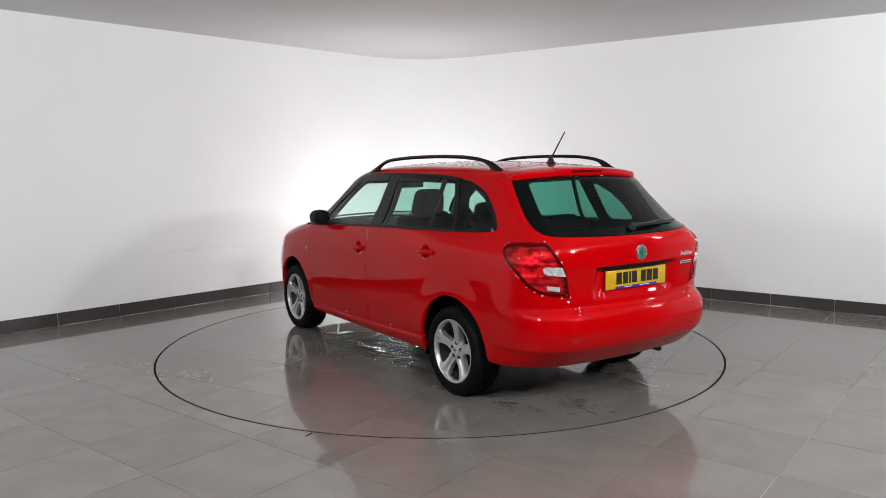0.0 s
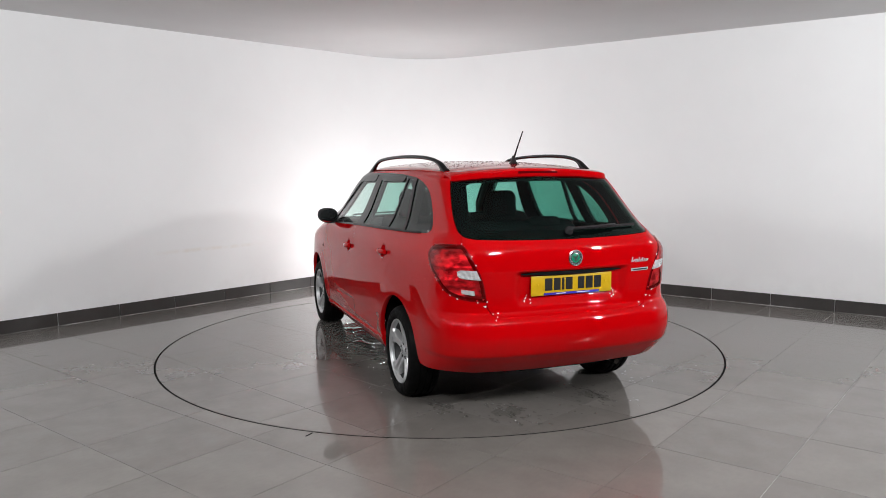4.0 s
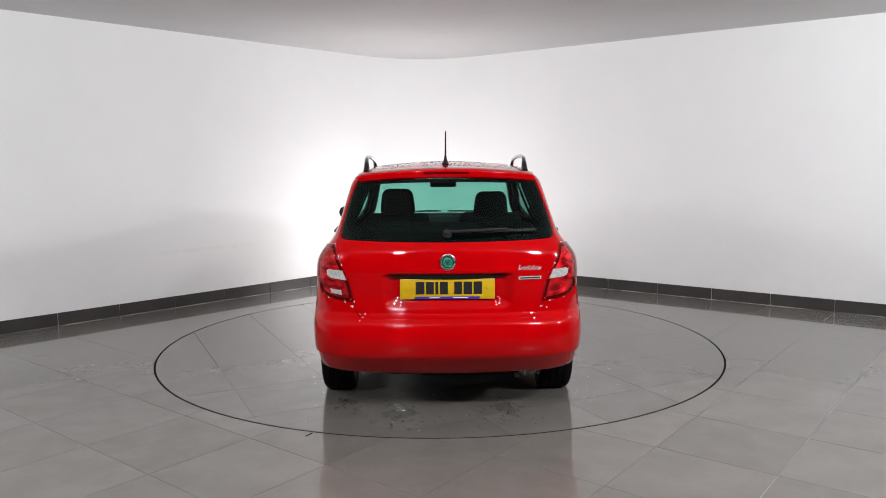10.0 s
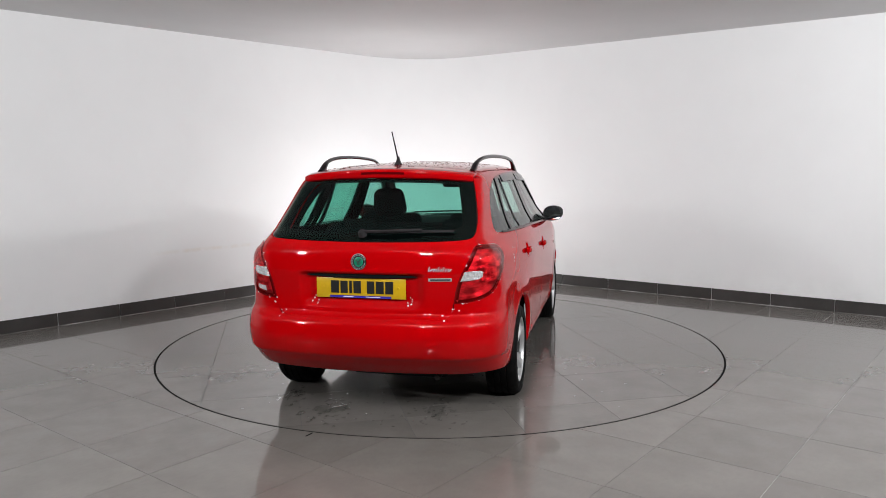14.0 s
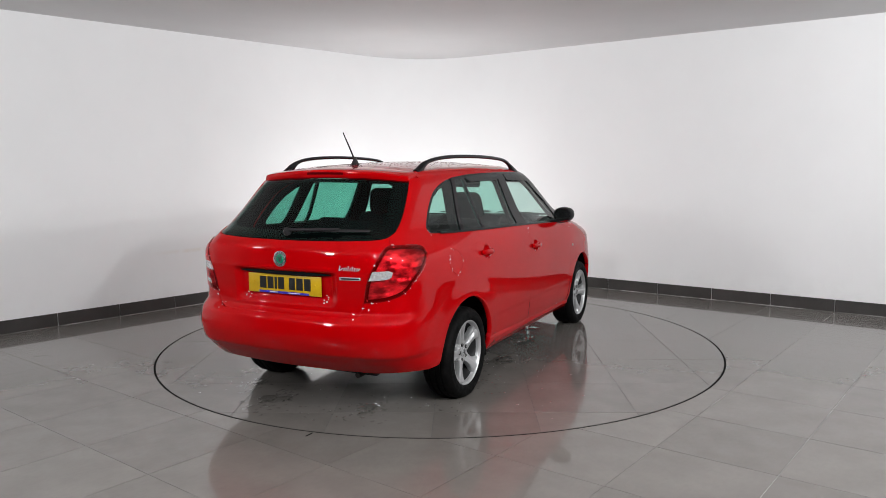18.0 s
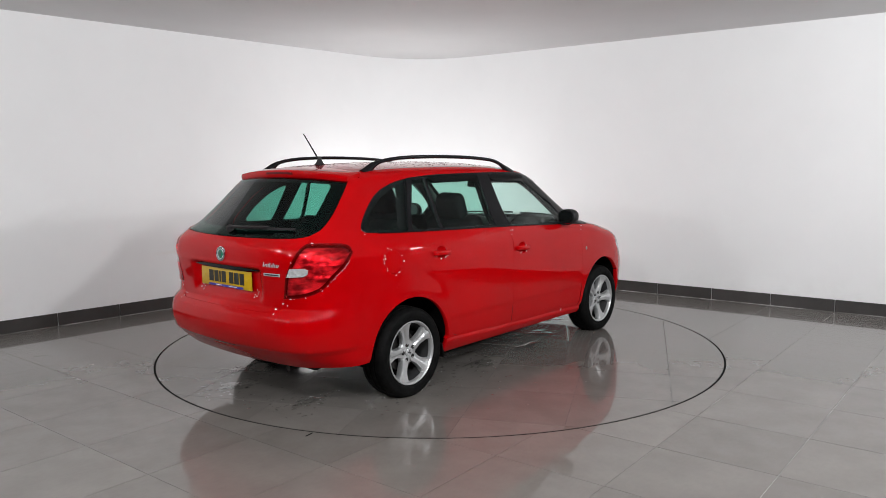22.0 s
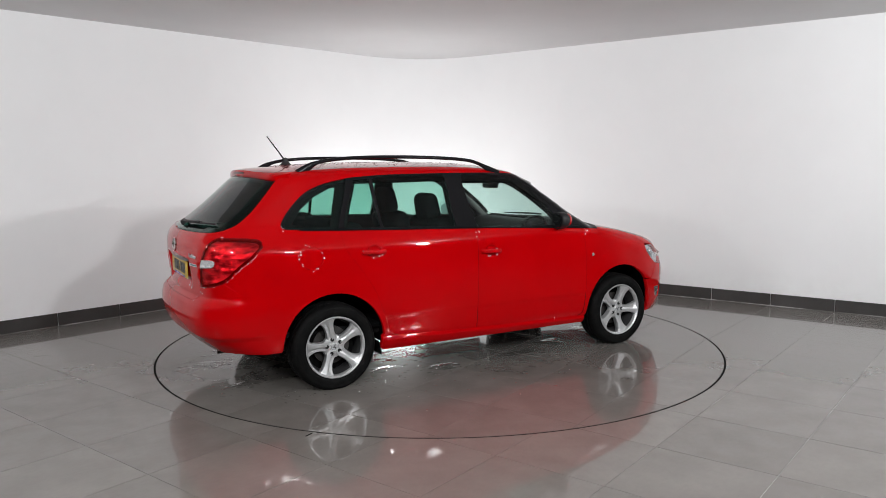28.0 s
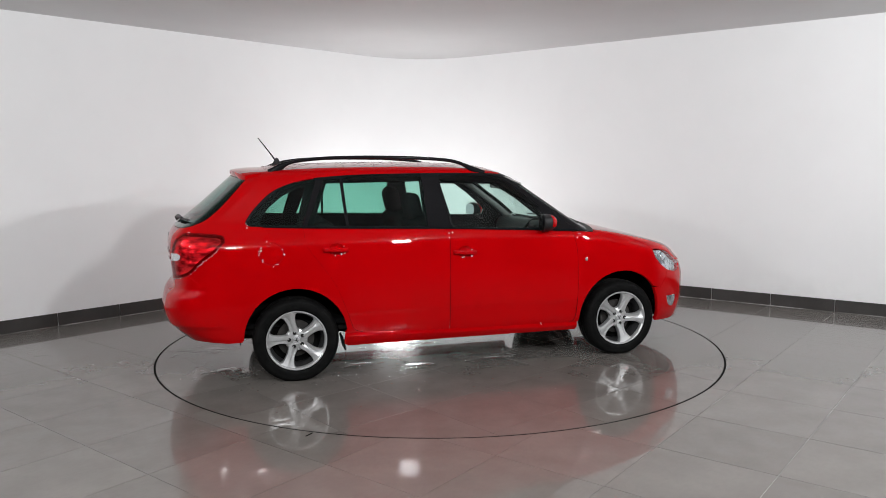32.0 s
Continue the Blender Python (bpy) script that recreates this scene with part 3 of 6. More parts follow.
# floor: a base with dark joints, the turntable's round hole, then tiles
TILE, JOINT = 0.603, 0.003
UB, UA = Vector((0.783, -0.622, 0)), Vector((0.622, 0.783, 0))
OFF_B, OFF_A = -0.045, 0.035
RING = 2.236
R_OUT, R_IN = RING + 0.0055, RING - 0.0055
b = bmesh.new()
lo = [b.verts.new(p * 1.02 + Vector((0, 0, -0.0018))) for p in outline]
dn = [b.verts.new(p * 1.02 + Vector((0, 0, -0.3))) for p in outline]
b.faces.new(lo)
b.faces.new(dn[::-1])
for i in range(len(lo)):
    b.faces.new((lo[i], dn[i], dn[(i + 1) % len(lo)], lo[(i + 1) % len(lo)]))
bmesh.ops.recalc_face_normals(b, faces=b.faces)
floor = tagged(part("floor", b, M_GROUT_PALE, None, smooth=False), "grey stone-tiled showroom floor with thin joints", "floor", kind="structure")


def slab(loop, top=0.0, deep=0.0017, chamfer=0.0003):
    """A thin tile from a convex loop of (x, y)."""
    b = bmesh.new()
    q = grow(loop, -chamfer)
    up = [b.verts.new((x, y, top)) for x, y in q]
    mid = [b.verts.new((x, y, top - chamfer)) for x, y in loop]
    low = [b.verts.new((x, y, top - deep)) for x, y in loop]
    b.faces.new(up)
    for a, c in ((up, mid), (mid, low)):
        for i in range(len(up)):
            b.faces.new((a[i], c[i], c[(i + 1) % len(up)], a[(i + 1) % len(up)]))
    bmesh.ops.recalc_face_normals(b, faces=b.faces)
    if b.faces and max(b.faces, key=lambda f: f.calc_area()).normal.z < 0:
        bmesh.ops.reverse_faces(b, faces=b.faces)
    return b


def cut_slab(corners, keep_in, radius):
    """The piece of a square tile that lies inside or outside the turntable's round."""
    from mathutils.geometry import delaunay_2d_cdt
    sq = dense(corners, 0.1)
    ca = [(radius * math.cos(a), radius * math.sin(a)) for a in np.linspace(0, 2 * math.pi, 360, endpoint=False)]
    cx, cy = np.mean(np.array(corners), 0)
    near = [q for q in ca if max(abs(q[0] - cx), abs(q[1] - cy)) < 0.75]
    ring_edges = [(i, i + 1) for i in range(len(near) - 1) if math.dist(near[i], near[i + 1]) < 0.2]
    pts = [Vector(q) for q in near] + [Vector(q) for q in sq]
    k = len(near)
    edges = ring_edges + [(k + i, k + (i + 1) % len(sq)) for i in range(len(sq))]
    v, _, f, _, _, _ = delaunay_2d_cdt(pts, edges, [], 0, 1e-6)
    good = []
    for t in f:
        c = sum((v[i] for i in t), Vector((0, 0))) / len(t)
        if inside_poly(np.array([[c.x, c.y]]), corners)[0] and ((c.length < radius) == keep_in):
            good.append(t)
    if not good:
        return None
    b = bmesh.new()
    vs = {i: b.verts.new((v[i].x, v[i].y, 0)) for t in good for i in t}
    for t in good:
        fc = b.faces.new([vs[i] for i in t])
        if fc.normal.z < 0:
            fc.normal_flip()
    b.normal_update()
    for fc in b.faces:
        if fc.normal.z < 0:
            fc.normal_flip()
    rim = [e for e in b.edges if e.is_boundary]
    r = bmesh.ops.extrude_edge_only(b, edges=rim)
    for q in r["geom"]:
        if isinstance(q, bmesh.types.BMVert):
            q.co.z = -0.0017
    return b


def lay_tiles():
    """Tiles of the fixed floor, those near the turntable's edge cut round it."""
    half = (TILE - JOINT) / 2
    whole = None
    turn = math.atan2(UB.y, UB.x)
    count = 0
    far_tiles = []
    for i in range(-20, 22):
        for j in range(-24, 9):
            c = UB * (OFF_B + (i + 0.5) * TILE) + UA * (OFF_A + (j + 0.5) * TILE)
            # only what lies within the walls and before the camera
            if (c - CORNER).dot(Vector((UL.y, -UL.x, 0))) < -0.43 or (c - CORNER).dot(Vector((UR.y, -UR.x, 0))) < -0.43:
                continue
            if c.y < -4.9 or abs(c.x) > 5.6:
                if inside_poly(np.array([[c.x, c.y]]), [p[:2] for p in outline])[0]:
                    far_tiles.append(c)
                continue
            far_c = c.length + half * 1.42
            if far_c < R_OUT:
                continue
            corners = [tuple((c + UB * half * a + UA * half * d)[:2]) for a, d in ((-1, -1), (1, -1), (1, 1), (-1, 1))]
            dist = min(math.dist((0, 0), q) for q in dense(corners, 0.05))
            if dist > R_OUT + 0.002:
                if whole is None:
                    h = half
                    whole = slab([(-h, -h), (h, -h), (h, h), (-h, h)])
                    first = part("tile", whole, M_TILE, floor, smooth=False, m=pose(c.x, c.y, 0, 0, 0, math.degrees(turn)))
                    whole = first.data
                else:
                    part("tile", whole, M_TILE, floor, m=pose(c.x, c.y, 0, 0, 0, math.degrees(turn)))
                count += 1
            else:
                b = cut_slab(corners, False, R_OUT)
                if b:
                    part("tile", b, M_TILE, floor, smooth=False)
                    count += 1
    # the rest of the room's tiles, far from the turntable, in one piece
    verts, faces = [], []
    for c in far_tiles:
        k = len(verts)
        for z in (0.0, -0.0017):
            verts += [tuple((c + UB * half * a + UA * half * d)[:2]) + (z,) for a, d in ((-1, -1), (1, -1), (1, 1), (-1, 1))]
        faces.append((k, k + 1, k + 2, k + 3))
        faces += [(k + i, k + 4 + i, k + 4 + (i + 1) % 4, k + (i + 1) % 4) for i in range(4)]
    tagged(part("outer_tiles", mesh_of("outer_tiles", verts, faces), M_TILE, floor), kind="stuff")
    return count


# the turntable: a round deck of the same tiles with a black rubber ring in its joint
table = new("turntable")
tagged(table, "round tiled turntable set flush in the floor", "turntable")
b = lathe([(0, -0.0014), (R_IN - 0.002, -0.0014), (R_IN - 0.002, -0.0017)], 128)
part("deck", b, M_GROUT, table, smooth=False)
b = lathe([(R_IN - 0.003, -0.0013), (R_IN, -0.0009), (R_OUT - 0.0006, -0.0009), (R_OUT - 0.0006, -0.0016), (R_IN - 0.003, -0.0016), (R_IN - 0.003, -0.0013)], 160)
part("rubber_ring", b, M_GAP, table)
DISC_TURN = 25.33


def lay_disc():
    half = (TILE - JOINT) / 2
    u, v = Vector((math.cos(radians(DISC_TURN)), math.sin(radians(DISC_TURN)), 0)), Vector((-math.sin(radians(DISC_TURN)), math.cos(radians(DISC_TURN)), 0))
    whole = None
    for i in range(-5, 5):
        for j in range(-5, 5):
            c = u * (i + 0.5) * TILE + v * ((j + 0.5) * TILE - 0.01)
            corners = [tuple((c + u * half * a + v * half * d)[:2]) for a, d in ((-1, -1), (1, -1), (1, 1), (-1, 1))]
            if min(math.dist((0, 0), q) for q in dense(corners, 0.05)) > R_IN:
                continue
            if max(math.dist((0, 0), q) for q in corners) < R_IN - 0.004:
                if whole is None:
                    bm = slab([(-half, -half), (half, -half), (half, half), (-half, half)])
                    whole = part("tile", bm, M_TILE_DISC, table, smooth=False, m=pose(c.x, c.y, 0, 0, 0, DISC_TURN)).data
                else:
                    part("tile", whole, M_TILE_DISC, table, m=pose(c.x, c.y, 0, 0, 0, DISC_TURN))
            else:
                bm = cut_slab(corners, True, R_IN - 0.004)
                if bm:
                    part("tile", bm, M_TILE_DISC, table, smooth=False)


def lay_skirting():
    """Dark skirting tiles along both straight runs and round the corner."""
    board = tagged(new("baseboard"), "dark grey tiled skirting along the white wall", "skirting", kind="structure")
    nl, nr = Vector((UL.y, -UL.x, 0)), Vector((UR.y, -UR.x, 0))

    def run(start, way, inward, first, number, length):
        ang = math.degrees(math.atan2(way.y, way.x))
        me = None
        for k in range(number):
            c = start + way * (first + (k + 0.5) * length) + inward * 0.007
            m = pose(c.x, c.y, SKIRT_H / 2 + 0.001, 0, 0, ang)
            if me is None:
                me = part("skirting_tile", box(length - 0.006, 0.012, SKIRT_H, 0.0015, 1), M_SKIRT, board, m=m).data
            else:
                part("skirting_tile", me, M_SKIRT, board, m=m)
    # joints fall on the floor's joints along the right run
    p0 = Vector((2.429, 2.132, 0))
    d0 = (p0 - CORNER).dot(UR)
    n_before = int((d0 - ROUND) / 0.6)
    run(CORNER, UR, nr, d0 - n_before * 0.595, 16, 0.595)
    q0 = Vector((-3.55, 0.722, 0))
    e0 = (q0 - CORNER).dot(UL)
    n_after = int((-e0 - ROUND) / 0.58)
    run(CORNER, UL, nl, e0 - 8 * 0.58, 8 + n_after, 0.58)
    # pale sealant along the skirting's foot
    w = wall_strip("sealant", wall_path(off=0.0165), 0.0004, 0.0045, 0.01, M_SEALANT, "x")
    for key in ("label", "category", "kind"):
        del w[key]
    w.parent = board
    # short pieces round the corner
    path = wall_path(off=0.007)
    for k in range(1, 25, 3):
        seg = path[k:k + 4] if k + 4 <= 26 else path[k:26]
        if len(seg) < 2:
            continue
        w = wall_strip("skirting_tile", wall_path(off=0.013)[k:k + len(seg)], 0.001, SKIRT_H, 0.012, M_SKIRT, "x")
        for key in ("label", "category", "kind"):
            del w[key]
        w.parent = board


# ---- the car ----
car = new("estate_car")
tagged(car, "red five-door estate car with black roof rails and alloy wheels", "car")
belt = curve([-1.60, -1.38, -0.93, -0.23, 0.56, 0.9, 1.2], [1.069, 1.055, 1.040, 1.018, 0.983, 0.963, 0.930])
GAP = 0.0024
R_ARCH_R, R_ARCH_F = 0.349, 0.357


def arc(hx, r, a0, a1, n=28):
    return [(hx + r * math.cos(radians(a)), ARCH_Z + r * math.sin(radians(a))) for a in np.linspace(a0, a1, n)]


def along(f, x0, x1, n=24):
    return [(x, float(f(np.array([x]))[0])) for x in np.linspace(x0, x1, n)]


def ring3(pts, sign):
    """(x, y, z) places near the surface, as points of the ring chart."""
    p = np.array(pts, float)
    p[:, 1] *= sign
    return np.stack([ring_of(p), p[:, 2]], 1)


REAR_CUT = spline([(-1.184, 1.0615), (-1.177, 0.969), (-1.147, 0.894), (-1.074, 0.795), (-0.982, 0.655), (-0.917, 0.495), (-0.880, 0.385), (-0.855, 0.335), (-0.80, 0.314)], 5)
DOOR_LOW = curve([-0.85, -0.16, 0.85], [0.314, 0.290, 0.272])
FRONT_CUT = spline([(0.772, 0.277), (0.812, 0.30), (0.826, 0.40), (0.833, 0.587), (0.827, 0.80), (0.812, 0.90), (0.795, 0.966)], 5)
DLO_REAR = spline([(-1.530, 1.064), (-1.556, 1.075), (-1.557, 1.108), (-1.486, 1.200), (-1.369, 1.301), (-1.214, 1.360), (-1.058, 1.389)], 5)
DLO_TOP = spline([(-1.058, 1.389), (-0.86, 1.402), (-0.659, 1.408), (-0.245, 1.411), (0.06, 1.409), (0.20, 1.405), (0.29, 1.398)], 5)
A_EDGE = spline([(0.29, 1.398), (0.42, 1.318), (0.655, 1.155), (0.85, 1.02), (0.93, 0.966)], 6)
LAMP = spline([(-1.686, 0.730, 0.968), (-1.722, 0.706, 1.014), (-1.87, 0.64, 1.030), (-1.945, 0.612, 1.022), (-2.015, 0.592, 0.945), (-2.047, 0.553, 0.84), (-2.043, 0.525, 0.715)], 5)[:-1] + \
    spline([(-2.043, 0.525, 0.715), (-2.0, 0.635, 0.728), (-1.925, 0.715, 0.765), (-1.84, 0.748, 0.845), (-1.765, 0.752, 0.900), (-1.686, 0.730, 0.968)], 5)[:-1]
GLASS_HALF = [(0.0, 1.052), (0.316, 1.055), (0.49, 1.060), (0.578, 1.066), (0.610, 1.080), (0.616, 1.11), (0.606, 1.18), (0.570, 1.313), (0.548, 1.372), (0.535, 1.392)]
GLASS_HALF = spline(GLASS_HALF, 4)
G_SPLIT = next(i for i, q in enumerate(GLASS_HALF) if q[1] > 1.076)


def flank(sign):
    """One flank: doors, wing, quarter, sill, window surround and panes."""
    def sp(pts):
        return side_pts(pts, sign)

    def cut(name, pts, mat, parent, **kw):
        return panel(name, grow(pts, -GAP), mat, parent, **kw)

    # doors
    def crease(p, n):
        z = p[:, 2]
        k = 0.004 * (1 - ramp(z, 0.435, 0.462))
        return p - n * k[:, None]
    fd = along(belt, -0.155, 0.795) + FRONT_CUT[::-1] + along(DOOR_LOW, 0.75, -0.165)[1:] + [(-0.166, 0.45), (-0.167, 0.7), (-0.161, 0.9)]
    def cup_at(hx, hz):
        return [(hx + 0.052 * math.cos(a), hz + 0.044 * math.sin(a)) for a in np.linspace(0, 2 * math.pi, 29)[:-1]]
    front = cut("front_door", sp(dense(fd, 0.03)), M_PAINT, car, holes=[sp(cup_at(-0.050, 0.848))], flange=0.006, step=0.014, extra=crease)
    rd = along(belt, -1.18, -0.1555) + [(-0.1615, 0.9), (-0.1675, 0.7), (-0.1665, 0.45)] + along(DOOR_LOW, -0.1655, -0.80) + REAR_CUT[::-1][1:-1]
    rear = cut("rear_door", sp(dense(rd, 0.03)), M_PAINT, car, holes=[sp(cup_at(-0.969, 0.899))], flange=0.006, step=0.014, extra=crease)
    # sill, with a ledge below the doors
    def ledge(p, n):
        k = -0.005 + 0.014 * ramp(DOOR_LOW(p[:, 0]) - p[:, 2], -0.001, 0.014)
        return p + np.stack([0 * k, sign * k, 0 * k], 1)
    sl = [(x, z + 0.007) for x, z in along(DOOR_LOW, -0.92, 0.84)] + [(0.846, 0.235)] + [(x, 0.215) for x in np.linspace(0.83, -0.90, 30)] + [(-0.927, 0.235)]
    cut("sill", sp(dense([(x, z - (0.0 if z > 0.26 else 0)) for x, z in sl], 0.02)), M_PAINT, car, flange=0.03, step=0.012, extra=ledge)
    # front wing
    wing = FRONT_CUT + along(belt, 0.80, 1.2)[1:] + [(1.33, 0.885), (1.43, 0.84), (1.485, 0.80), (1.490, 0.783), (1.512, 0.738), (1.565, 0.685), (1.62, 0.645), (1.618, 0.59), (1.555, 0.503)] + arc(AXLE_F, R_ARCH_F, 38, 180, 34) + [(0.846, 0.285), (0.838, 0.274)]
    cut("front_wing", sp(dense(wing, 0.03)), M_PAINT, car, flange=0.03)
    # headlamp and bumper
    hl = [(1.496, 0.787), (1.585, 0.793), (1.677, 0.758), (1.755, 0.70), (1.80, 0.64), (1.74, 0.613), (1.646, 0.641), (1.568, 0.691), (1.515, 0.742)]
    lamp = panel("headlamp", grow(sp(dense(spline(hl + hl[:1], 5)[:-1], 0.03)), -GAP), M_LENS, car, step=0.025, label="clear headlamp behind a polished lens")
    bowl = on_ring(*[np.array([v]) for v in sp([(1.62, 0.725)])[0]])[0]
    part("projector", lathe([(0, 0.022), (0.018, 0.017), (0.026, 0.004), (0.030, 0.002), (0.034, -0.01)], 24), M_CHROME, lamp, m=Matrix.Translation((bowl[0] - 0.03, bowl[1] - sign * 0.025, bowl[2])) @ Vector((0.7, sign * 0.7, 0)).to_track_quat("Z", "Y").to_matrix().to_4x4())
    panel("reflector", grow(sp(dense(hl, 0.03)), 0.004), M_REFLECT, lamp, inset=0.02, flange=0)
    end = float(_arc[-1])
    q = sp([(1.622, 0.59), (1.624, 0.640), (1.74, 0.608), (1.806, 0.637)])
    nose_top = [(sign * v, z) for v, z in zip(np.linspace(abs(q[-1][0]) + 0.04, end, 8), np.linspace(0.665, 0.69, 8))]
    nose_low = [(sign * v, z) for v, z in zip(np.linspace(end, abs(sp([(1.62, 0.222)])[0][0]), 16), np.linspace(0.20, 0.225, 16))]
    fb = [tuple(v) for v in q] + nose_top + nose_low + [tuple(v) for v in sp([(1.540, 0.228), (1.541, 0.33), (1.528, 0.42), (1.4935, 0.5115), (1.5575, 0.5015)])]
    fog = [(1.632, 0.428), (1.70, 0.424), (1.76, 0.42), (1.765, 0.36), (1.73, 0.325), (1.66, 0.358)]
    fogr = sp(dense(spline(fog + fog[:1], 4)[:-1], 0.03))
    cut("front_bumper", np.array(dense(fb, 0.03)), M_PAINT, car, holes=[grow(fogr, 0.002)], flange=0.03)
    panel("fog_lamp", grow(fogr, -0.004), M_REFLECT, car, inset=0.006, step=0.025, label="clear fog lamp in the bumper")
    # quarter panel with the tail pillar
    lampc = ring3(LAMP, sign)
    lamp_out = LAMP[0:14]          # from the front tip along the top
    lamp_low = LAMP[39:] + [LAMP[0]]
    qp = [tuple(v) for v in sp(dense([(-1.522, 0.525), (-1.59, 0.640), (-1.70, 0.655), (-1.85, 0.680)], 0.03, False))]
    qp += [tuple(v) for v in ring3(lamp_low, sign)] + [tuple(v) for v in ring3(lamp_out, sign)[1:]]
    qp += [(v[0] + sign * 0.0035, v[1]) for v in rear_pts([(sign * y, z) for y, z in GLASS_HALF[G_SPLIT:]])]
    qp += [tuple(v) for v in sp([(-1.42, 1.392), (-1.3, 1.394), (-1.2, 1.394), (-1.12, 1.393)])]
    qp += [tuple(v) for v in sp(DLO_REAR[::-1])] + [tuple(v) for v in sp(along(belt, -1.50, -1.186, 12) + REAR_CUT[1:])]
    qp += [tuple(v) for v in sp([(-0.88, 0.318), (-0.922, 0.31)] + arc(AXLE_R, R_ARCH_R, 6, 139, 30))]
    fuel = [(-1.404 + 0.077 * math.cos(a) * (1 + 0.1 * math.cos(2 * a)), 0.886 + 0.078 * math.sin(a)) for a in np.linspace(0, 2 * math.pi, 33)[:-1]]
    holes = [sp(fuel)] if sign < 0 else []
    panel("rear_quarter", np.array(qp), M_PAINT, car, holes=holes, flange=0.03)
    if sign < 0:
        panel("fuel_flap", grow(sp(fuel), -0.0042), M_PAINT, car, step=0.025)
    # window surround: black frame with panes
    dlo = along(belt, -1.50, 0.9)[::1] + A_EDGE[::-1] + DLO_TOP[::-1][1:] + DLO_REAR[::-1][1:-1]
    qg = spline([(-1.500, 1.076), (-1.520, 1.085), (-1.519, 1.108), (-1.443, 1.194), (-1.334, 1.284), (-1.198, 1.343), (-1.092, 1.366)], 4) + [(-1.199, 1.071)]
    rg1 = [(-1.025, 1.370), (-0.912, 1.377), (-0.890, 1.057), (-1.152, 1.064)]
    rg2 = [(-0.888, 1.378), (-0.322, 1.378), (-0.312, 1.30), (-0.312, 1.040), (-0.868, 1.056)]
    fg = [(-0.185, 1.365), (0.225, 1.360), (0.30, 1.328), (0.428, 1.240), (0.590, 1.105), (0.612, 1.075), (0.600, 1.004), (-0.137, 1.026)]
    panes = [("quarter_window", qg, M_GLASS_REAR), ("rear_door_vent_window", rg1, M_GLASS_REAR), ("rear_door_window", rg2, M_GLASS_REAR), ("front_door_window", fg, M_GLASS_FRONT)]
    loops = [grow(np.array(sp(dense(p, 0.03))), 0.022 if nm == "quarter_window" else 0.003) for nm, p, _ in panes]
    panel("window_surround", grow(sp(dense(dlo, 0.03)), -0.0015), M_TRIM, car, holes=loops, label="black window frames and pillars", flange=0.02)
    for (nm, p, mt), lp in zip(panes, loops):
        ob = panel(nm, grow(lp, 0.004), mt, car, inset=0.006, flange=0, label="tinted window pane" if mt is M_GLASS_REAR else "clear window pane")
        ob.visible_shadow = False
    for nm, p in (("rear_wind_deflector", [(-0.860, 1.395), (-0.33, 1.397), (-0.325, 1.362), (-0.36, 1.352), (-0.82, 1.354), (-0.852, 1.372)]), ("front_wind_deflector", [(-0.185, 1.393), (0.245, 1.385), (0.34, 1.33), (0.46, 1.248), (0.57, 1.155), (0.56, 1.142), (0.42, 1.222), (0.25, 1.333), (-0.16, 1.350), (-0.178, 1.365)])):
        panel(nm, sp(dense(p, 0.03)), M_SMOKE, car, inset=-0.004, flange=0.003, label="smoked plastic wind deflector")
    # inner trim round the windows, wider than the frames outside
    inner_q = [(-1.455, 1.092), (-1.475, 1.112), (-1.41, 1.195), (-1.31, 1.275), (-1.20, 1.328), (-1.15, 1.338), (-1.225, 1.088)]
    inner_r = [(-1.00, 1.360), (-0.328, 1.368), (-0.320, 1.050), (-1.115, 1.070)]
    inner_f = [(-0.17, 1.350), (0.215, 1.342), (0.29, 1.310), (0.42, 1.222), (0.575, 1.098), (0.592, 1.075), (0.585, 1.02), (-0.10, 1.040)]
    panel("inner_trim", grow(sp(dense(dlo, 0.03)), 0.018), M_CARPET, car, inset=0.048, flange=0, holes=[np.array(sp(dense(h, 0.04))) for h in (inner_q, inner_r, inner_f)], label="dark inner window trim")
    a3 = np.array(sp(A_EDGE[2:]))
    ap = on_ring(a3[:, 0], a3[:, 1])
    an = gradient(ap)
    part("pillar_trim", sweep([tuple(v) for v in ap - an * 0.036], [(0.034 * math.cos(a), 0.026 * math.sin(a)) for a in np.linspace(0, 2 * math.pi, 13)[:-1]]), M_PILLAR, car, "grey inner cover of the windscreen pillar")
    # dark strips added deep in the doors' shut lines, for the gaps' shade
    for owner, line in ((rear, REAR_CUT), (front, [(-0.158, 1.012), (-0.1615, 0.9), (-0.167, 0.7), (-0.1663, 0.45), (-0.165, 0.30)]), (front, FRONT_CUT)):
        c2 = np.array(sp(dense(line, 0.03, False)))
        cp = on_ring(c2[:, 0], c2[:, 1])
        part("gap_strip", sweep([tuple(v) for v in cp - gradient(cp) * 0.0042], circle(0.0030 if line is REAR_CUT else 0.0019, 6)), M_GAP, owner)
    # thin rubber along the belt
    b3 = [on_ring(*(np.array([v]) for v in q))[0] for q in sp(along(belt, -1.45, 0.86, 40))]
    part("belt_strip", sweep([(p[0], p[1] + sign * 0.003, p[2] + 0.004) for p in b3], [(0.004, -0.006), (0.004, 0.006), (-0.004, 0.007), (-0.004, -0.006)]), M_TRIM, car)
    # inner linings
    il = [(x, 0.685) for x in np.linspace(-1.86, -0.83, 14)] + [(x, 0.33) for x in np.linspace(-0.80, 0.82, 24)] + [(0.86, 0.60), (0.95, 0.70)] + along(belt, 0.95, -1.5, 40) + [(-1.75, 1.05), (-1.86, 0.95)]
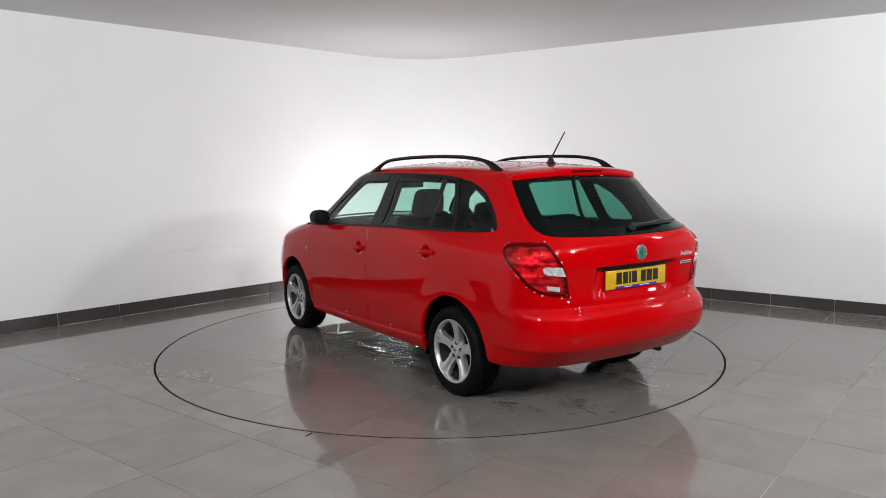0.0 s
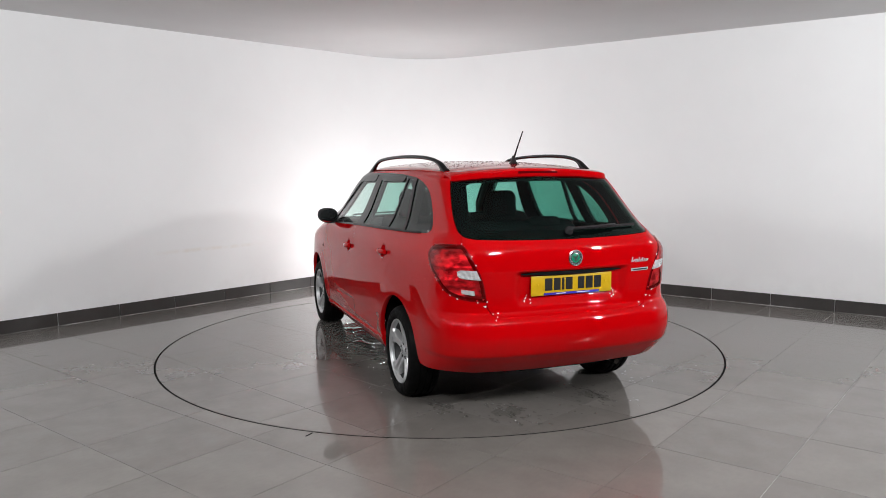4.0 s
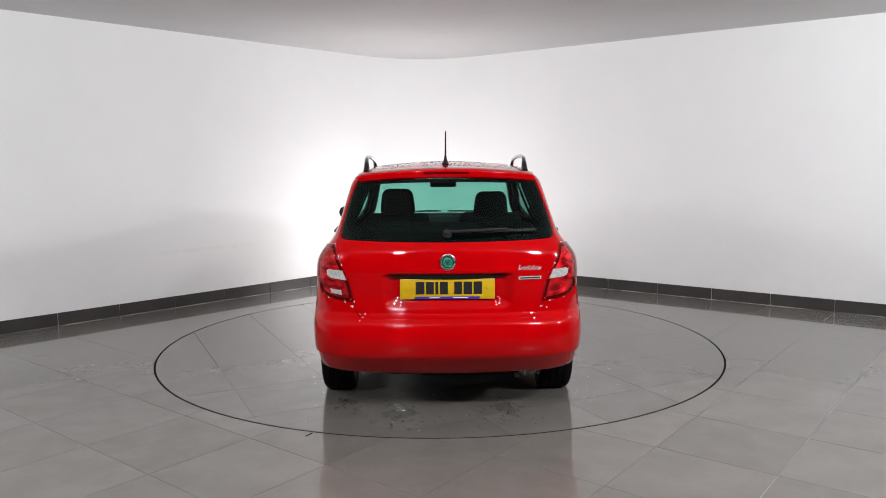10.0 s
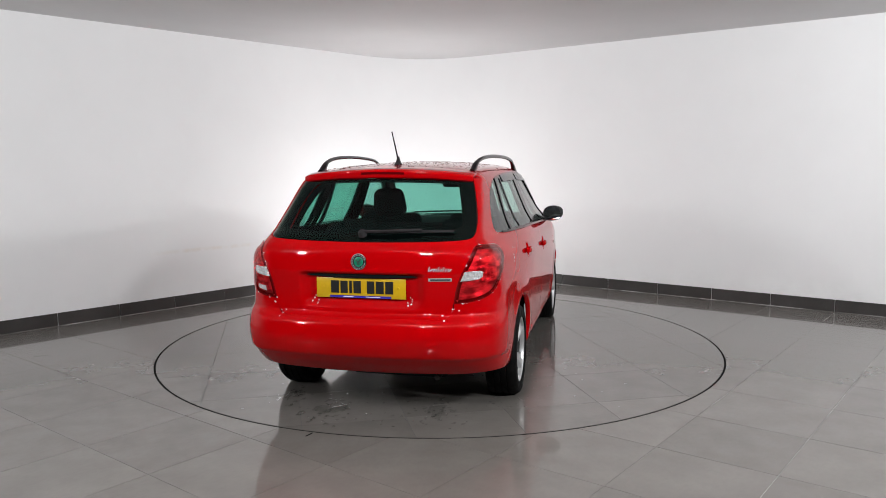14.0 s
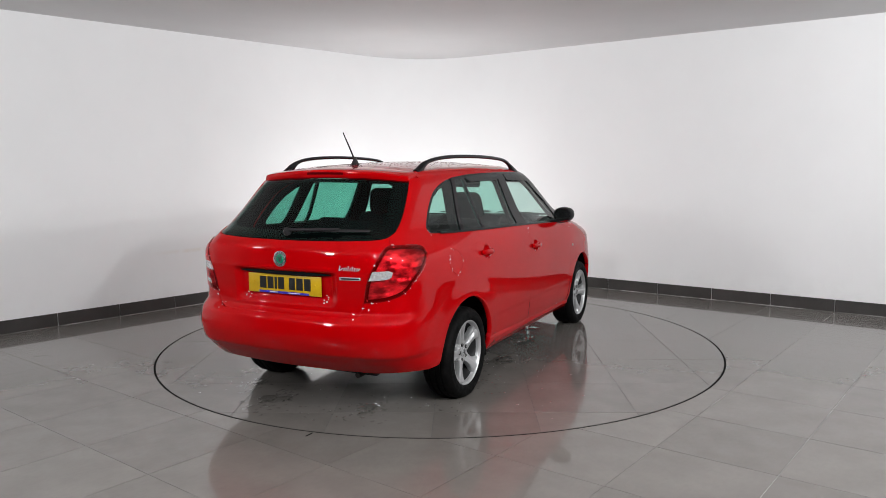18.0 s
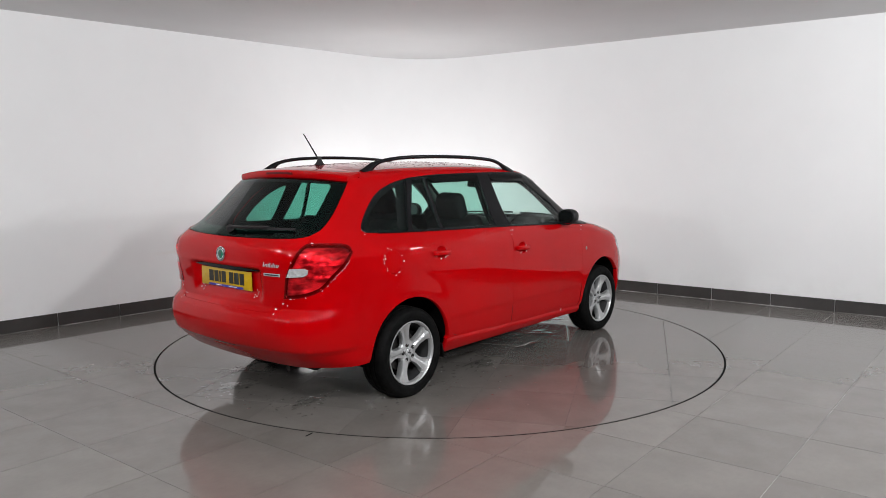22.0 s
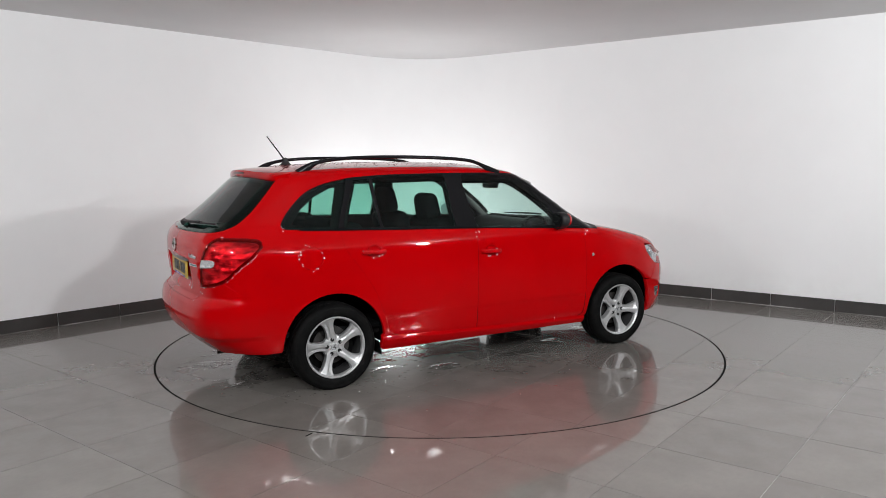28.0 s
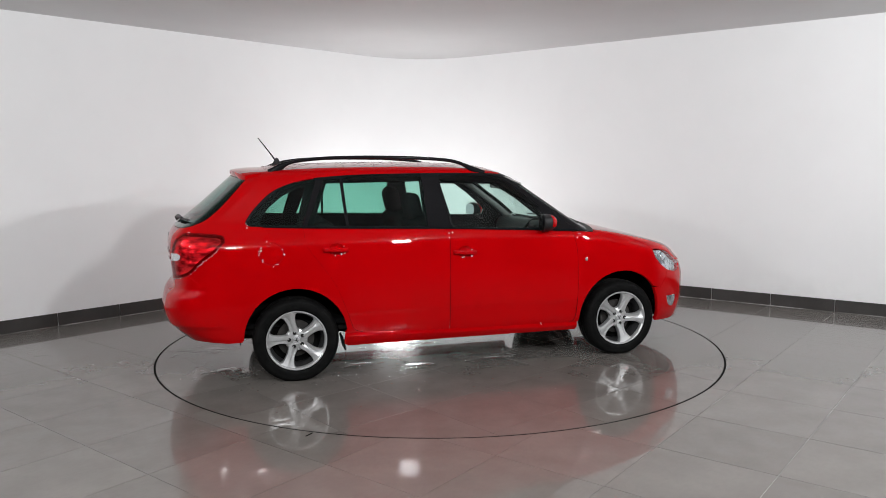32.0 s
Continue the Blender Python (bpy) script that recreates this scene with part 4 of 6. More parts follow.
    panel("door_lining", sp(dense([(x, z + (0.004 if z > 0.9 else 0)) for x, z in il], 0.06)), M_CARPET, car, inset=0.03, flange=0, step=0.08)
    pl = [tuple(v) for v in sp(DLO_REAR)] + [tuple(v) for v in sp([(-1.12, 1.393), (-1.3, 1.394), (-1.42, 1.392)])] + [tuple(v) for v in rear_pts([(sign * (y + 0.004), z) for y, z in GLASS_HALF[G_SPLIT:][::-1]])]
    panel("pillar_lining", grow(np.array(dense(pl, 0.03)), 0.018), M_CARPET, car, inset=0.022, flange=0.02, step=0.05)
    # wheel-arch liner
    for hx, r in ((AXLE_R, R_ARCH_R), (AXLE_F, R_ARCH_F)):
        bm = bmesh.new()
        rings = []
        for yy, rr in ((0.80, r + 0.004), (0.775, r + 0.02), (0.60, r + 0.03), (0.50, r + 0.02)):
            places = [(hx + rr * math.cos(a), ARCH_Z + rr * math.sin(a)) for a in np.linspace(radians(-6), radians(186), 30)]
            skin = cast(np.array([(x, 0.0, max(z, 0.3)) for x, z in places]), np.tile([0, 1.0, 0], (30, 1)), 0.0, 1.2)[:, 1]
            rings.append([bm.verts.new((x, sign * min(yy, w - 0.018), z)) for (x, z), w in zip(places, skin)])
        c = bm.verts.new((hx, sign * 0.50, ARCH_Z))
        for a, d in zip(rings[1:], rings[2:]):
            for i in range(29):
                bm.faces.new((a[i], a[i + 1], d[i + 1], d[i]))
        for i in range(29):
            bm.faces.new((rings[-1][i], rings[-1][i + 1], c))
        part("wheel_arch_liner", bm, M_LINER, car)
    # door handles
    for parent, hx, hz in ((rear, -0.975, 0.899), (front, -0.056, 0.848)):
        hy = float(half_width(np.array([hx]), np.array([hz]))[0])
        path = spline([(hx - 0.083, sign * (hy + 0.004), hz + 0.003), (hx - 0.07, sign * (hy + 0.018), hz + 0.003), (hx - 0.03, sign * (hy + 0.025), hz + 0.003), (hx + 0.03, sign * (hy + 0.025), hz - 0.001), (hx + 0.07, sign * (hy + 0.017), hz - 0.002), (hx + 0.083, sign * (hy + 0.004), hz - 0.003)], 5)
        part("door_handle", sweep(path, [(0.008 * math.cos(a), 0.016 * math.sin(a)) for a in np.linspace(0, 2 * math.pi, 13)[:-1]]), M_PAINT, parent)
        cup = lathe([(0.0, -0.024), (0.020, -0.022), (0.034, -0.014), (0.042, -0.005), (0.0455, 0.0003)], 32)
        bmesh.ops.scale(cup, vec=(1.17, 1.0, 1.0), verts=cup.verts)
        nrm = gradient(np.array([[hx, sign * hy, hz]]))[0]
        q = Vector(nrm).to_track_quat("Z", "X").to_matrix().to_4x4()
        part("handle_cup", cup, M_PAINT, parent, m=Matrix.Translation((hx + 0.006, sign * hy, hz)) @ q)
    # side repeater
    ry = float(half_width(np.array([0.90]), np.array([0.758]))[0])
    rp = lathe([(0, 0.007), (0.006, 0.006), (0.010, 0.0035), (0.012, 0.0)], 20)
    bmesh.ops.scale(rp, vec=(1.25, 1.0, 1.0), verts=rp.verts)
    part("side_repeater", rp, M_AMBER, car, "small clear side repeater lamp", m=Matrix.Translation((0.90, sign * ry, 0.758)) @ Vector((0, sign, 0)).to_track_quat("Z", "X").to_matrix().to_4x4())
    # door mirror
    mirror(sign)
    # roof rail
    rp = spline([(0.17, 0.548, 1.398), (0.07, 0.550, 1.442), (-0.03, 0.550, 1.476), (-0.15, 0.548, 1.496), (-0.40, 0.544, 1.511), (-0.72, 0.534, 1.5165), (-0.98, 0.521, 1.512), (-1.14, 0.512, 1.500), (-1.24, 0.504, 1.483), (-1.31, 0.498, 1.460), (-1.385, 0.494, 1.420)], 5)

    def rail_section(u):
        foot = max(0.0, 1 - u / 0.16, 1 - (1 - u) / 0.20)
        h, w = 0.0125 + 0.015 * foot, 0.014 + 0.008 * foot
        return [(w * math.cos(a), h * math.sin(a) * (1.0 if math.sin(a) > 0 else 1 + 0.8 * foot)) for a in np.linspace(0, 2 * math.pi, 13)[:-1]]
    part("roof_rail", sweep([(x, sign * (y + 0.008), z + 0.009 * ramp(z, 1.43, 1.49)) for x, y, z in rp], rail_section), M_TRIM, car, "black roof rail")
    # tail lamp
    tail_lamp(sign, lampc)
    return front, rear


def mirror(sign):
    """Door mirror: body-coloured cap with a black housing behind and its glass facing back."""
    bm = bmesh.new()
    bmesh.ops.create_uvsphere(bm, u_segments=28, v_segments=18, radius=1)
    for v in bm.verts:
        x, y, z = v.co
        # blunt at the back (towards -x), domed in front, tapering outwards
        x = max(x, -0.30)
        k = 1 - 0.16 * max(y, 0)
        p = 2.6
        r = (abs(y) ** p + abs(z) ** p) ** (1 / p)
        s = math.hypot(y, z) / r if r > 1e-6 else 1
        v.co = (0.085 * x, 0.086 * y * s, 0.066 * z * s * k + 0.008 * y)
    base = Vector((0.55, sign * 0.842, 1.042))
    if sign < 0:
        for v in bm.verts:
            v.co.y *= -1
        bmesh.ops.reverse_faces(bm, faces=bm.faces)
    cap = bm.copy()
    bmesh.ops.delete(cap, geom=[f for f in cap.faces if f.calc_center_median().x <= 0.030 or f.calc_center_median().z < -0.030], context="FACES")
    bmesh.ops.scale(cap, vec=(1.03, 1.02, 1.02), verts=cap.verts)
    m = Matrix.Translation(base) @ pose(0, 0, 0, 0, 0, sign * 7)
    house = part("door_mirror", bm, M_PLASTIC, car, "door mirror with a red cap and black housing", m=m)
    part("cap", cap, M_PAINT, house)
    g = lathe([(0, 0), (0.9, 0), (1, 0.02)], 32)
    for v in g.verts:
        x, y, z = v.co
        p = 2.6
        r = (abs(x) ** p + abs(y) ** p) ** (1 / p)
        s = math.hypot(x, y) / r if r > 1e-6 else 1
        v.co = (-0.033 + 0.004 * z - sign * 0.1 * 0.075 * x * s, 0.075 * x * s, 0.055 * y * s)
    bmesh.ops.recalc_face_normals(g, faces=g.faces)
    part("mirror_glass", g, M_MIRROR, house)
    path = spline([(0.03, -sign * 0.06, -0.045), (0.03, -sign * 0.085, -0.055), (0.03, -sign * 0.12, -0.06)], 5)
    part("arm", sweep(path, lambda u: [(0.04 * math.cos(a), (0.018 + 0.008 * u) * math.sin(a)) for a in np.linspace(0, 2 * math.pi, 13)[:-1]]), M_PLASTIC, house)
    return house


def tail_lamp(sign, outline):
    """A silvered housing with dished chambers under a clear red lens, a clear reversing chamber, and a dark seal round it."""
    out = np.array(dense([tuple(q) for q in outline], 0.02))

    def bulge(p, n):
        return p + n * 0.006

    def edge_at(u, z):
        """The chart's place from the inner edge (0) to the outer edge (1) at a height."""
        near = []
        for (s1, z1), (s2, z2) in zip(out, np.roll(out, -1, 0)):
            if (z1 - z) * (z2 - z) <= 0 and z1 != z2:
                near.append(s1 + (s2 - s1) * (z - z1) / (z2 - z1))
        near.sort(key=abs)
        return near[0] + (near[-1] - near[0]) * u
    bowls = [(edge_at(0.30, 0.962), 0.962, 0.040), (edge_at(0.66, 0.968), 0.968, 0.040), (edge_at(0.52, 0.792), 0.792, 0.040)]

    def dished(p, n):
        s, z = ring_of(p), p[:, 2]
        d = 0.013 + 0.0022 * np.sin(s * 520) * ramp(z, 0.835, 0.85) * (1 - ramp(z, 0.895, 0.91)) + 0.002 * np.sin(z * 620) * (1 - ramp(z, 0.745, 0.77))
        for bs, bz, br in bowls:
            q = ((s - bs) ** 2 + (z - bz) ** 2) / br ** 2
            d = d + 0.010 * np.maximum(1 - q, 0)
        # ledges between the chambers stand up to the lens
        for bz in (0.906, 0.834):
            d = d - 0.010 * np.exp(-((z - bz) / 0.005) ** 2)
        return p - n * d[:, None]
    white = ring3([(-1.978, 0.672, 0.888), (-1.992, 0.655, 0.898), (-2.040, 0.583, 0.895), (-2.046, 0.560, 0.842), (-1.995, 0.650, 0.850), (-1.982, 0.668, 0.862)], sign)
    clear = [("reversing_lamp", np.array(dense([tuple(q) for q in white], 0.02)))]
    if sign > 0:
        fogp = ring3([(-1.990, 0.655, 0.790), (-2.027, 0.592, 0.783), (-2.027, 0.588, 0.755), (-1.992, 0.650, 0.766)], sign)
        clear.append(("fog_chamber", np.array(dense([tuple(q) for q in fogp], 0.02))))
    inner = grow(out, -0.003)
    lamp = panel("tail_lamp", inner, M_LAMP_CORE, car, extra=dished, step=0.009, flange=0.0, label="red tail lamp with a clear chamber")
    lens = panel("lens", inner, M_LAMP_RED, lamp, holes=[c for _, c in clear], extra=bulge, step=0.02, flange=0.0, label="glossy clear red lens")
    lens.visible_shadow = False
    # the housing's dark sloping rim behind the lens
    panel("housing_rim", grow(inner, -0.002), M_LAMP_DARK, lamp, holes=[grow(inner, -0.017)], extra=lambda p, n: p - n * 0.001, step=0.012, flange=0.0, label="dark red rim behind the lens")
    for nm, c in clear:
        panel(nm, grow(c, -0.0008), M_LAMP_WHITE, lamp, extra=bulge, step=0.012, flange=0.010)
    panel("lamp_seal", grow(out, 0.0005), M_LAMP_SEAL, lamp, holes=[grow(out, -0.0045)], extra=lambda p, n: p + n * 0.002, step=0.012, flange=0.004, label="red edge of the lamp")


def pressed(p, n):
    """The tailgate's pressing: the recess for the number plate and the lip over it."""
    y, z = np.abs(p[:, 1]), p[:, 2]
    d = ramp(-y, -0.372, -0.312) * ramp(z, 0.668, 0.735) * (1 - ramp(z, 0.872, 0.880))
    lip = 0.006 * np.exp(-((z - 0.885) / 0.014) ** 2) * ramp(-y, -0.40, -0.33)
    fold = 0.0025 * np.exp(-((z - 0.884) / 0.01) ** 2)
    return p + np.stack([0.030 * d - lip - fold, 0 * y, 0 * y], 1)


def tail():
    """Bumper, tailgate with its glass and spoiler."""
    half = GLASS_HALF
    loop = [(y, z) for y, z in half] + [(0.4, 1.396), (0.2, 1.402), (0.0, 1.404)]
    loop = loop + [(-y, z) for y, z in loop[::-1][1:-1]]
    gl = rear_pts(dense(loop, 0.03))
    half_c = [tuple(v) for v in rear_pts(dense([(0.0, 0.6305), (0.318, 0.6305), (0.44, 0.631), (0.495, 0.645), (0.517, 0.68)], 0.02, False))]
    half_c += [(v[0] - 0.003, v[1]) for v in ring3(LAMP[13:31][::-1], 1)]
    half_c += [(v[0], v[1] - 0.003) for v in rear_pts(GLASS_HALF[1:G_SPLIT + 1][::-1])]
    half_c += [tuple(v) for v in rear_pts([(0.0, 1.049)])]
    g = half_c + [(-a, z) for a, z in half_c[::-1][1:-1]]

    gate = panel("tailgate", grow(np.array(dense(g, 0.02)), -0.0012), M_PAINT, car, extra=pressed, step=0.012, label="red tailgate below the rear window")
    rw = panel("rear_window", grow(gl, -0.002), M_GLASS_TAIL, car, inset=0.004, flange=0.0, label="dark tinted rear window")
    rw.visible_shadow = False
    # black printed edge of the glass
    inner = []
    for y, z in [(0.0, 1.105), (0.35, 1.108), (0.50, 1.115), (0.535, 1.14), (0.515, 1.22), (0.488, 1.30), (0.470, 1.355), (0.44, 1.368), (0.2, 1.376), (0.0, 1.378)]:
        inner.append((y, z))
    inner = inner + [(-y, z) for y, z in inner[::-1][1:-1]]
    panel("glass_border", grow(gl, -0.003), M_GLOSSBLACK, rw, holes=[rear_pts(dense(inner, 0.03))], inset=0.012, flange=0, label="black printed border of the glass")
    # bumper
    up = [(-0.0, 0.6275), (0.318, 0.6275), (0.44, 0.628), (0.497, 0.641), (0.521, 0.678), (0.527, 0.700)]
    edge = [tuple(v) for v in rear_pts(dense(up, 0.03, False))]
    lampedge = ring3([p for p in LAMP[30:40]], 1)
    edge += [(v[0], v[1] - 0.003) for v in lampedge]
    edge += [tuple(v) for v in side_pts([(-1.85, 0.680), (-1.70, 0.655), (-1.59, 0.640), (-1.522, 0.525)] + arc(AXLE_R, R_ARCH_R, 142, 178, 10) + [(-1.610, 0.291), (-1.70, 0.287), (-1.80, 0.287)])]
    low = [(0.66, 0.291), (0.5, 0.284), (0.25, 0.281), (0.0, 0.280)]
    edge += [tuple(v) for v in rear_pts(low[:-1])]
    e2 = [(-a, z) for a, z in edge[1:]][::-1]
    full = [edge[0]] + edge[1:] + [tuple(rear_pts([(0.0, 0.280)])[0])] + e2

    def lip(p, n):
        z = p[:, 2]
        k = 0.014 * (1 - ramp(z, 0.380, 0.418)) * ramp(-p[:, 0], 1.62, 1.85)
        return p - n * k[:, None]
    panel("rear_bumper", np.array(dense(full, 0.03)), M_PAINT, car, flange=0.05, step=0.013, extra=lip)
    # spoiler
    bm = bmesh.new()
    n = 41
    rows = []
    for i in range(n):
        y = -0.541 + 1.082 * i / (n - 1)
        a = abs(y) / 0.541
        endk = 1 - ramp(np.array([a]), 0.93, 1.0)[0]
        xl = -1.648 + 0.27 * y * y + 0.018 * (1 - endk)
        x0 = -1.44
        zt = float(top_line(np.array([x0]))[0]) - 0.13 * y * y
        zl = 1.447 - 0.12 * y * y
        drop = 0.007 * (1 - endk)
        th = 0.054
        prof = [(x0, zt - 0.004), (x0, zt + 0.0015), ((x0 + xl) / 2, (zt + zl) / 2 + 0.004 - drop), (xl + 0.02, zl + 0.001 - drop), (xl + 0.004, zl - 0.004 - drop), (xl, zl - 0.013 - drop), (xl + 0.002, zl - 0.034), (xl + 0.014, zl - th), (xl + 0.06, zl - th - 0.004), (xl + 0.11, zl - th + 0.004)]
        rows.append([bm.verts.new((x, y, z)) for x, z in prof])
    for a, c in zip(rows, rows[1:]):
        for i in range(len(a) - 1):
            bm.faces.new((a[i], a[i + 1], c[i + 1], c[i]))
    for r in (rows[0], rows[-1]):
        bm.faces.new(r)
    bmesh.ops.recalc_face_normals(bm, faces=bm.faces)
    part("spoiler", bm, M_PAINT, gate)
    brake = [(-1.6455 + 0.27 * y * y, y, 1.424 - 0.12 * y * y) for y in np.linspace(-0.135, 0.135, 12)]
    part("brake_light", sweep(brake, [(0.004, -0.007), (0.004, 0.007), (-0.004, 0.007), (-0.004, -0.007)]), M_LAMP_DARK, gate, "dark red high brake light")
    # a dark tapered strip stands in for the brow's shade above the plate
    brow_path = [(float(rear_line(np.array([0.865]))[0]) + 0.0185 + 0.13 * y * y, y, 0.8625) for y in np.linspace(-0.322, 0.322, 25)]
    part("brow_shade_strip", sweep(brow_path, lambda u: [(s_ * 0.007, h_ * (0.011 - 0.009 * abs(2 * u - 1) ** 3)) for s_, h_ in ((1, -1), (1, 1), (-1, 1), (-1, -1))]), M_TRIM, gate, "dark strip for the brow's shade over the plate")
    return gate


def roof_and_front():
    def edge3(pts, sign=1):
        r = side_pts(pts, sign)
        return on_ring(r[:, 0], r[:, 1])
    left = edge3([(-1.42, 1.392), (-1.3, 1.394), (-1.2, 1.394), (-1.12, 1.393)] + DLO_TOP)
    lp = [(p[0], p[1]) for p in left]
    fx, fy = lp[-1]
    fore = [(fx + 0.10 * (1 - (y / fy) ** 2), y) for y in np.linspace(fy, -fy, 30)]
    loop = [(-1.46, lp[0][1] - 0.006)] + lp + fore[1:-1] + [(x, -y) for x, y in lp[::-1]] + [(-1.46, -lp[0][1] + 0.006)]
    panel("roof", np.array(dense(loop, 0.04)), M_PAINT, car, chart="top", step=0.04, flange=0.004)
    panel("headlining", np.array(dense([(x, y * 0.97) for x, y in loop], 0.06)), M_LINING, car, chart="top", step=0.08, inset=0.035, flange=0)
    # windscreen
    ws = edge3(A_EDGE)
    wl = [(p[0], p[1] - 0.002) for p in ws]
    bx, by = wl[-1]
    cowl = [(bx + 0.14 * (1 - (y / by) ** 2), y) for y in np.linspace(by, -by, 30)]
    top = [(x + 0.004, y) for x, y in fore[::-1]]
    loop = wl[1:-1] + cowl + [(x, -y) for x, y in wl[::-1]][1:-1] + top
    w = panel("windscreen", grow(np.array(loop), -0.001), M_GLASS_FRONT, car, chart="top", step=0.04, flange=0, inset=0.006, label="clear laminated windscreen")
    w.visible_shadow = False
    inner = grow(np.array(loop), -0.055)
    panel("screen_border", grow(np.array(loop), -0.002), M_TRIM, w, chart="top", holes=[inner], step=0.04, inset=0.001, flange=0, label="black printed border of the windscreen")
    # bonnet and cowl
    be = edge3(along(belt, 0.96, 1.2, 8) + [(1.33, 0.885), (1.43, 0.84), (1.485, 0.802), (1.585, 0.797), (1.677, 0.762), (1.755, 0.704), (1.80, 0.645)])
    bl = [(p[0], p[1]) for p in be]
    nose = [(bl[-1][0] + 0.18 * (1 - (y / bl[-1][1]) ** 2), y) for y in np.linspace(bl[-1][1], -bl[-1][1], 24)]
    cow2 = [(x + 0.035, y) for x, y in cowl[::-1]]
    loop = [p for p in bl if p[0] > bx + 0.03] + nose[1:-1] + [(x, -y) for x, y in bl[::-1] if x > bx + 0.03] + cow2
    panel("bonnet", grow(np.array(dense(loop, 0.05)), -0.001), M_PAINT, car, chart="top", step=0.05)
    path = [on_top(np.array([x + 0.015]), np.array([y]))[0] for x, y in cowl]
    part("cowl", sweep([(p[0], p[1], p[2] - 0.012) for p in path], [(0.05, -0.02), (0.05, 0.008), (-0.03, 0.012), (-0.03, -0.02)]), M_PLASTIC, car, "black plastic scuttle below the windscreen")
    for y0, y1 in ((0.52, 0.02), (-0.05, -0.60)):
        pts = []
        for k in np.linspace(0, 1, 10):
            y = y0 + (y1 - y0) * k
            x = bx + 0.14 * (1 - (y / by) ** 2) - 0.035 - 0.02 * k
            p = on_top(np.array([x]), np.array([y]))[0]
            pts.append((p[0], p[1], p[2] + 0.018))
        part("front_wiper", sweep(pts, circle(0.008, 6)), M_PLASTIC, car)


def underside():
    bm = box(3.2, 1.30, 0.08, 0.03, 2, Matrix.Translation((0.0, 0, 0.345)))
    part("underbody", bm, M_UNDER, car, "dark dirty underbody")
    bm = box(0.48, 0.84, 0.20, 0.07, 3, Matrix.Translation((-1.62, -0.02, 0.332)))
    part("spare_wheel_well", bm, M_LINER, car)
    part("exhaust_pipe", sweep(spline([(-1.4, -0.40, 0.24), (-1.75, -0.40, 0.262), (-1.93, -0.40, 0.262)], 5), circle(0.017, 14)), M_RUST, car, "dull dark exhaust pipe")
    part("silencer", lathe([(0, -0.29), (0.07, -0.29), (0.085, -0.275), (0.085, 0.275), (0.07, 0.29), (0, 0.29)], 24), M_LINER, car, "dark exhaust silencer", m=pose(-1.70, -0.12, 0.285, 90, 0, 0))
    part("engine_undertray", box(0.85, 1.10, 0.05, 0.022, 2, pose(1.20, 0, 0.275, 0, -1.5, 0)), M_LINER, car, "black engine undertray")
    part("fuel_tank", box(0.55, 0.95, 0.10, 0.045, 2, Matrix.Translation((-0.78, 0, 0.335))), M_UNDER, car)
    for hx in (AXLE_R, AXLE_F):
        part("axle_beam", sweep([(hx, -0.62, HUB_Z - 0.015), (hx, 0.62, HUB_Z - 0.015)], circle(0.055, 12)), M_LINER, car)
    for s in (1, -1):
        part("mud_flap", box(0.012, 0.15, 0.10, 0.004, 1, pose(-0.927, s * 0.70, 0.235, 0, -12, 0)), M_RUBBER, car)


